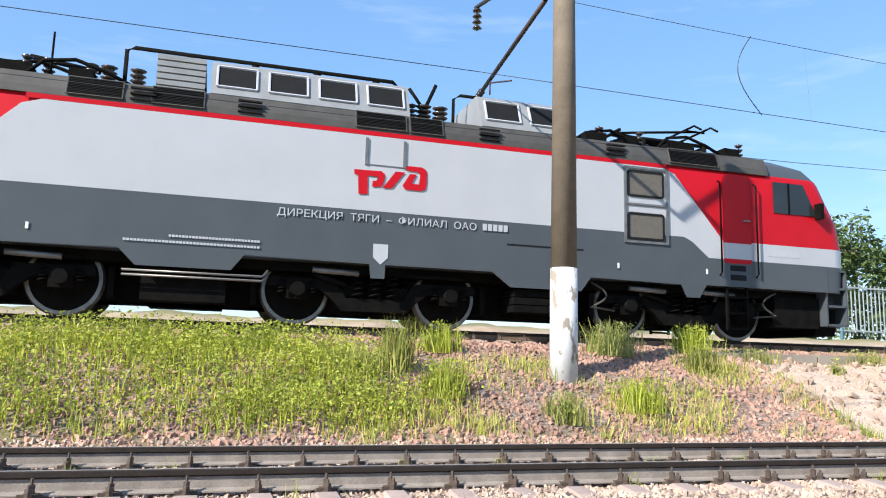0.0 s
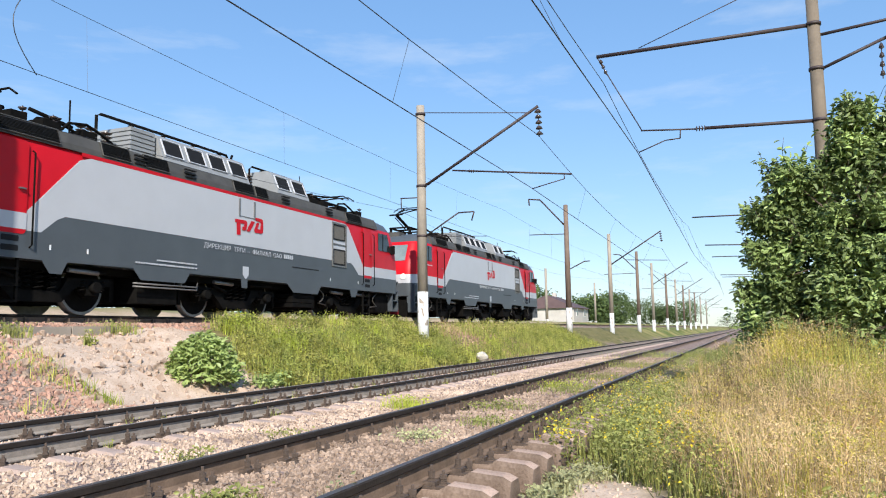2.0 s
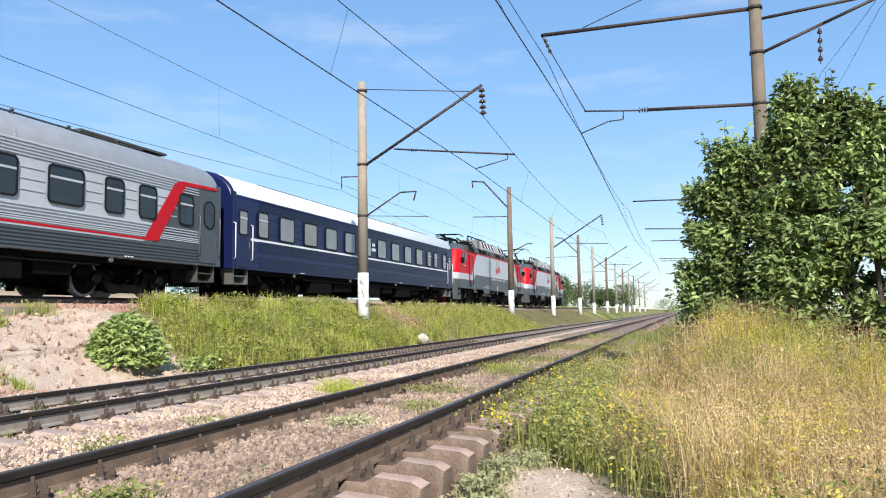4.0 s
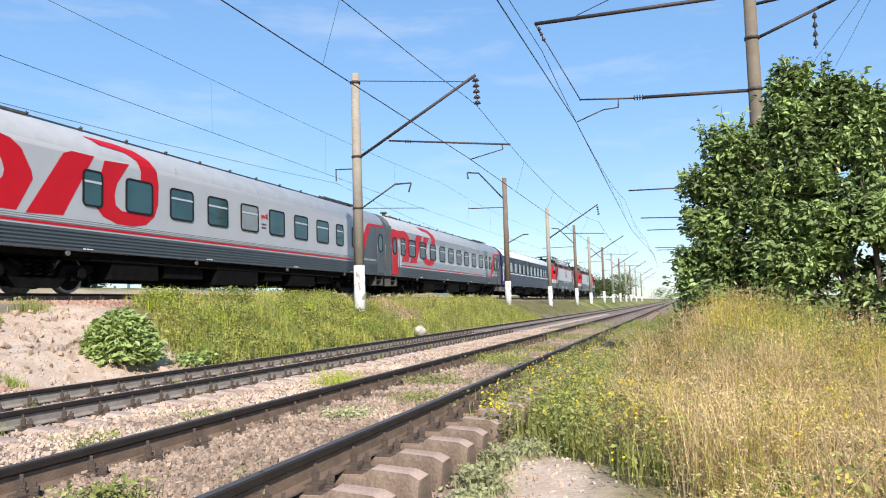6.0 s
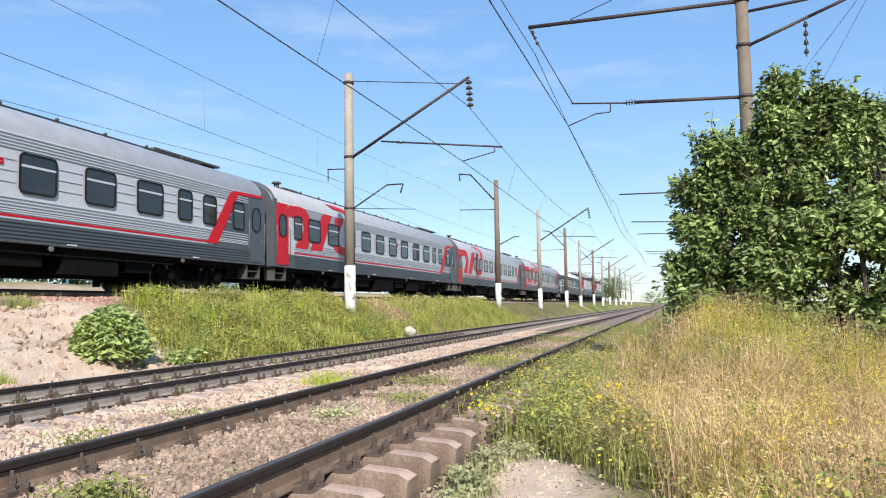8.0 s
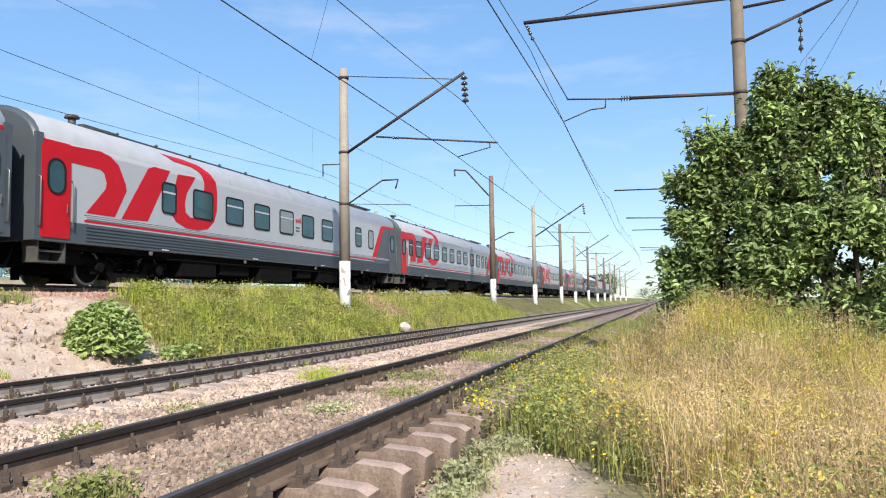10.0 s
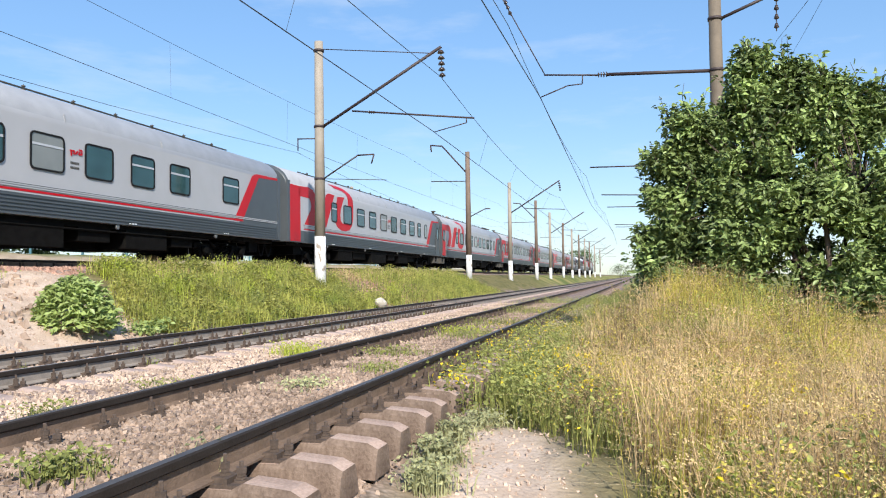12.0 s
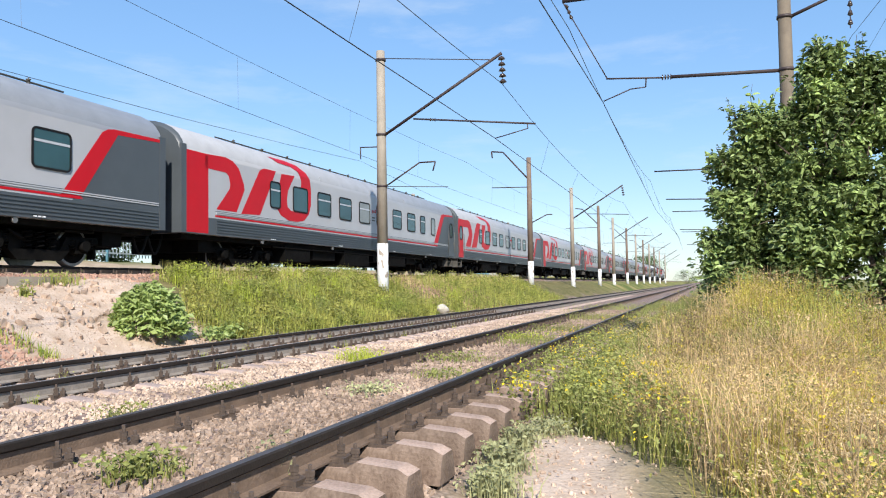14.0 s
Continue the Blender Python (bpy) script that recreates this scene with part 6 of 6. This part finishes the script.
leaves("foliage", rng.normal(0, 1, (120, 3)) * np.array([0.12, 0.12, 0.1]) + np.array([0, 0, 0.2]), 0.06, WEED, "", "", yf)


# ---- trees and shrubs ----
def limb(bm, p, q, r0, r1, bend=0.15, n=5):
    p, q = Vector(p), Vector(q)
    d = Vector((random.uniform(-bend, bend), random.uniform(-bend, bend), 0)) * (q - p).length
    pts = [p.lerp(q, k / n) + d * math.sin(math.pi * k / n) for k in range(n + 1)]
    for k in range(n):
        tube(bm, pts[k], pts[k + 1], r0 + (r1 - r0) * k / n, r0 + (r1 - r0) * (k + 1) / n, n=7, caps=k in (0, n - 1))
    return pts


def tree(x, y, height, rx, ry, low, clumps, per, size, m, label, name="tree", stems=5, seed=1, cat="tree", lobes=None, shoots=0):
    """Tapered stems with limbs that end in clumps of leaves; the crown is uneven and has gaps."""
    rnd = random.Random(seed)
    ob = tagged(new(name), label, cat)
    z0 = float(land(x, y))
    ob.location = (x, y, z0)
    ends = []
    for k in range(clumps):
        a, u = rnd.uniform(0, 6.28), rnd.uniform(-1, 1)
        rr = math.sqrt(1 - u * u) * rnd.uniform(0.35 if lobes else 0.55, 1.0)
        zc, hz = (height + low) / 2, (height - low) / 2
        e = Vector((rx * rr * math.cos(a), ry * rr * math.sin(a), zc + hz * u * rnd.uniform(0.8, 1.0)))
        if lobes:
            lx, ly, lz, ra, rb, rc = lobes[k % len(lobes)]
            e = Vector((lx + ra * rr * math.cos(a), ly + rb * rr * math.sin(a), lz + rc * u))
        ends.append(e)
    tips = []
    for k in range(shoots):
        lx, ly, lz, ra, rb, rc = lobes[k % 12]
        a, u = rnd.uniform(0, 6.28), rnd.uniform(-0.2, 1)
        o = Vector((math.sqrt(1 - u * u) * math.cos(a), math.sqrt(1 - u * u) * math.sin(a), u))
        p = Vector((lx + ra * o.x, ly + rb * o.y, lz + rc * o.z))
        tips.append((p, p + (o + Vector((0, 0, 0.7))).normalized() * rnd.uniform(0.3, 0.62)))

    def wood(bm):
        tops = []
        for s in range(stems):
            a = 6.28 * s / stems + 0.5
            t = Vector((rx * 0.35 * math.cos(a), ry * 0.35 * math.sin(a), height * 0.55)) if stems > 1 else Vector((0, 0, height * 0.7))
            tops.append(limb(bm, (0.12 * math.cos(a) * (stems > 1), 0.12 * math.sin(a) * (stems > 1), -0.1), t, 0.02 * height * (0.6 if stems > 1 else 1), 0.008 * height))
        for e in ends:
            st = min(tops, key=lambda p: (p[-1] - e).length)
            b = min(st[2:], key=lambda p: (p - e).length)
            limb(bm, b, e, (0.0025 if lobes else 0.006) * height, 0.001 * height if lobes else 0.0025 * height, 0.1, 3)
        for p, e in tips:
            limb(bm, p, e, 0.008, 0.003, 0.1, 3)
    part("trunk", wood, BARK, ob, "branching grey brown trunk" if stems == 1 else "several thin grey brown stems")
    rs = np.random.default_rng(seed)
    spot = []
    for e in ends:
        n = int(per * rs.uniform(0.6, 1.3))
        r = min(rx, ry, height) * rs.uniform(0.13, 0.24) * (0.43 if lobes else 1)
        spot.append(np.array(e) + np.clip(rs.normal(0, 1, (n, 3)), -1.7, 1.7) * r * np.array([1, 1, 0.8]))
    for p, e in tips:
        f = rs.uniform(0, 1, (16, 1))
        spot.append(np.array(p) * (1 - f) + np.array(e) * f + rs.normal(0, 0.03, (16, 3)))
    c = np.concatenate(spot)
    c = c[c[:, 2] > 0.05]
    leaves("crown", c, size, m, "", "", ob, up=0.7, fine=bool(lobes))
    return ob


tree(15.1, -2.9, 4.85, 1.9, 2.5, 0.75, 430, 240, 0.13, TREELEAF, "dense broad-leaved bush tree beside a concrete mast", stems=7, seed=3, shoots=150,
     lobes=((-0.3, 0.95, 4.55, 0.3, 0.26, 0.7), (-0.2, 0.3, 4.4, 0.3, 0.2, 0.6), (0, -0.35, 4.3, 0.3, 0.25, 0.55), (0.1, -1.0, 4.2, 0.3, 0.3, 0.35), (-0.3, 2.1, 3.75, 0.45, 0.4, 0.5), (-0.4, 2.35, 3.05, 0.5, 0.4, 0.5), (-0.4, 2.5, 2.2, 0.5, 0.4, 0.6), (-0.5, 2.4, 1.5, 0.5, 0.45, 0.45),
            (-0.2, 1.3, 3.4, 0.9, 0.8, 0.8), (-0.1, 0.2, 3.2, 1.0, 0.9, 0.8), (0, -1.0, 2.9, 1.0, 0.9, 0.8), (-0.5, 1.4, 2.2, 1.0, 1.0, 0.8), (-0.5, 0, 2.0, 1.0, 1.1, 0.8), (-0.3, -1.5, 2.1, 1.0, 0.9, 0.9), (-0.4, 1.2, 1.1, 0.9, 1.2, 0.5), (-0.4, -0.6, 1.0, 0.9, 1.2, 0.5), (0.2, -2.4, 2.7, 0.8, 0.5, 0.6), (0.2, -2.5, 1.7, 0.9, 0.7, 0.6), (-0.7, 0.7, 2.8, 0.7, 1.1, 0.7)))
tree(12.6, -4.6, 1.9, 1.1, 1.2, 0.1, 36, 90, 0.07, WEED, "feathery green shrub in the dry verge", "shrub", 4, 5, "shrub")
tree(18.5, -0.6, 1.7, 1.3, 1.0, 0.1, 30, 80, 0.09, TREELEAF, "low dark shrub behind the bush tree", "shrub", 4, 8, "shrub")
tree(27, -1.0, 2.3, 2.6, 1.6, 0.1, 40, 70, 0.13, TREELEAF, "overgrown shrubs along the verge", "shrub", 5, 9, "shrub")
tree(38, -1.6, 2.8, 3.5, 2.0, 0.1, 44, 60, 0.17, TREELEAF, "overgrown shrubs along the verge", "shrub", 5, 10, "shrub")
tree(20, -7.2, 3.4, 2.6, 2.4, 0.3, 60, 80, 0.16, TREELEAF, "dark leafy tree behind the verge", "tree", 5, 12)
for k, (x, y, h, r) in enumerate(((55, -5, 4, 4), (80, -6, 5, 5), (115, -7, 6, 7), (430, -4, 8, 9), (438, 9, 7, 8))):
    tree(x, y, h, r, r * 0.8, 0.3, 34, 60, 0.4, FARLEAF, "distant trees beside the line", "tree", 3, 20 + k)
for k, (x, y, h, r) in enumerate(((38, 42, 9.5, 3.2), (44, 44, 10, 3.4), (32, 41, 8.5, 2.8), (50, 46, 8.5, 3), (150, 40, 7.5, 6), (170, 33, 6, 6), (205, 34, 7.5, 8), (240, 38, 9, 9), (120, 52, 7, 5), (300, 36, 9, 10), (340, 24, 10, 9), (265, 26, 6, 6), (96, 60, 6, 5))):
    tree(x, y, h, r, r * 0.8, 0.6, 40, 80, 0.42 if x < 100 else 0.75, FARLEAF, "green broad-leaved tree beyond the main line", "tree", 1, 40 + k)

sprc = tagged(new("spruce_tree"), "blue green spruce beyond the fence", "tree")
sprc.location = (66, 46, float(land(66, 46)))
part("trunk", lambda bm: tube(bm, (0, 0, -0.1), (0, 0, 11.3), 0.2, 0.03, n=8), BARK, sprc)
hs = np.linspace(1.2, 11.4, 46)
nc = np.concatenate([np.array([(math.cos(a) * t * (3.6 - 0.3 * h), math.sin(a) * t * (3.6 - 0.3 * h), h - 0.35 * t) for a, t in zip(rng.uniform(0, 6.28, 70), rng.uniform(0.15, 1.05, 70))]) for h in hs])
leaves("crown", nc, 0.5, SPRUCE, "", "", sprc)

# ---- beyond the main line ----
FENCEBLUE = mat("pale_blue_paint", (0.16, 0.36, 0.5), 0.6, var=0.2, scale=2)
FENCEGREY = mat("pale_fence_paint", (0.33, 0.37, 0.38), 0.6, var=0.2, scale=2)
ROOFBROWN = mat("brown_roof_sheet", (0.1, 0.06, 0.055), 0.7, var=0.2, scale=1)
BRICK = mat("pale_house_wall", (0.5, 0.46, 0.42), 0.85, var=0.15, scale=1)
fence = tagged(new("metal_fence"), "pale metal bar fence with light blue posts", "fence")
fence.location = (20, 24, 2.1)
post = part("post", lambda bm: tube(bm, (0, 0, -0.2), (0, 0, 2.5), 0.06, n=8), FENCEBLUE, fence, "light blue post").data
bar = part("bar", lambda bm: box(bm, -0.02, 0.02, -0.015, 0.015, 0.25, 2.25), FENCEGREY, fence).data
for k in range(1, 22):
    ob = new("post", post)
    ob.parent, ob.location = fence, (3 * k, 0, 0)
for k in range(1, 290):
    ob = new("bar", bar)
    ob.parent, ob.location = fence, (0.2 * k, 0.05, 0)
for z in (0.4, 2.1):
    part("rail", lambda bm: box(bm, 0, 63, -0.03, 0.03, z, z + 0.06), FENCEGREY, fence)
for x0, x1 in ((84, 89.9), (90, 97)):
    ob = part("board_fence", lambda bm: [box(bm, x, x + 0.26, 27.0, 27.04, 2.0, 4.0) for x in np.arange(x0, x1, 0.3)], FENCEBLUE)
    tagged(ob, "pale blue board fence beyond the main line", "fence")


def house(x, y, l, w, eave, ridge, wall, roof, label):
    ob = tagged(new("house"), label, "house")
    ob.location = (x, y, float(land(x, y)))
    part("wall", lambda bm: box(bm, -l / 2, l / 2, -w / 2, w / 2, -0.2, eave), wall, ob)
    def top(bm):
        v = [bm.verts.new(p) for p in ((-l / 2 - 0.4, -w / 2 - 0.4, eave), (l / 2 + 0.4, -w / 2 - 0.4, eave), (l / 2 + 0.4, w / 2 + 0.4, eave), (-l / 2 - 0.4, w / 2 + 0.4, eave), (-l / 2 + 1.5, 0, ridge), (l / 2 - 1.5, 0, ridge))]
        for f in ((0, 1, 5, 4), (2, 3, 4, 5), (1, 2, 5), (3, 0, 4), (3, 2, 1, 0)):
            bm.faces.new([v[i] for i in f])
    part("roof", top, roof, ob)
    for dx in (-l * 0.28, l * 0.22):
        wd = part("window", lambda bm: box(bm, dx - 0.6, dx + 0.6, -w / 2 - 0.05, -w / 2 + 0.02, 1.0, 2.2), CREAM, ob)
        part("pane", lambda bm: box(bm, dx - 0.5, dx + 0.5, -w / 2 - 0.07, -w / 2 - 0.052, 1.1, 2.1), GLASS, wd)
    part("chimney", lambda bm: box(bm, l * 0.1, l * 0.1 + 0.6, -0.3, 0.3, eave, ridge + 0.5), BRICK, ob)


house(118, 28.5, 11, 9, 2.2, 4.3, BRICK, ROOFBROWN, "low house with a dark brown hipped roof")
house(92, 36, 14, 6, 2.8, 3.5, mat("pale_blue_wall", (0.5, 0.58, 0.62), 0.8, var=0.15), ROOFGREY, "long pale shed with a flat dark roof")
house(150, 52, 12, 9, 3.0, 6, BRICK, ROOFBROWN, "distant house with a brown roof")
SANDSTONE = mat("pale_sandstone", (0.55, 0.5, 0.42), 0.9, var=0.2, scale=5, bump=0.4)
st = part("boulder", lambda bm: bmesh.ops.create_icosphere(bm, subdivisions=2, radius=0.22), CONCRETE)
for v in st.data.vertices:
    v.co *= 1 + 0.3 * noise.noise(v.co * 4)
    v.co.z *= 0.8
st.location = (25.5, 8.85, 0.12)
st.data.materials[0] = SANDSTONE
tagged(st, "pale boulder lying at the foot of the bank", "boulder")


def motions():
    """The train runs through at an even pace, its wheels turning."""
    for car, x in CARS:
        walk(car, [(t / 2, pose(x + SPEED * t / 2, YM, ZM)) for t in range(29)])
        for b in car.children:
            for w in b.children:
                if w.name.startswith("wheelset"):
                    r = w.location.z
                    e = w.location.x
                    rows = []
                    for k in range(421):
                        rows.append((k / 30, pose(e, 0, r, 0, math.degrees(SPEED * k / 30 / r) % 360, 0)))
                    walk(w, rows)


motions()
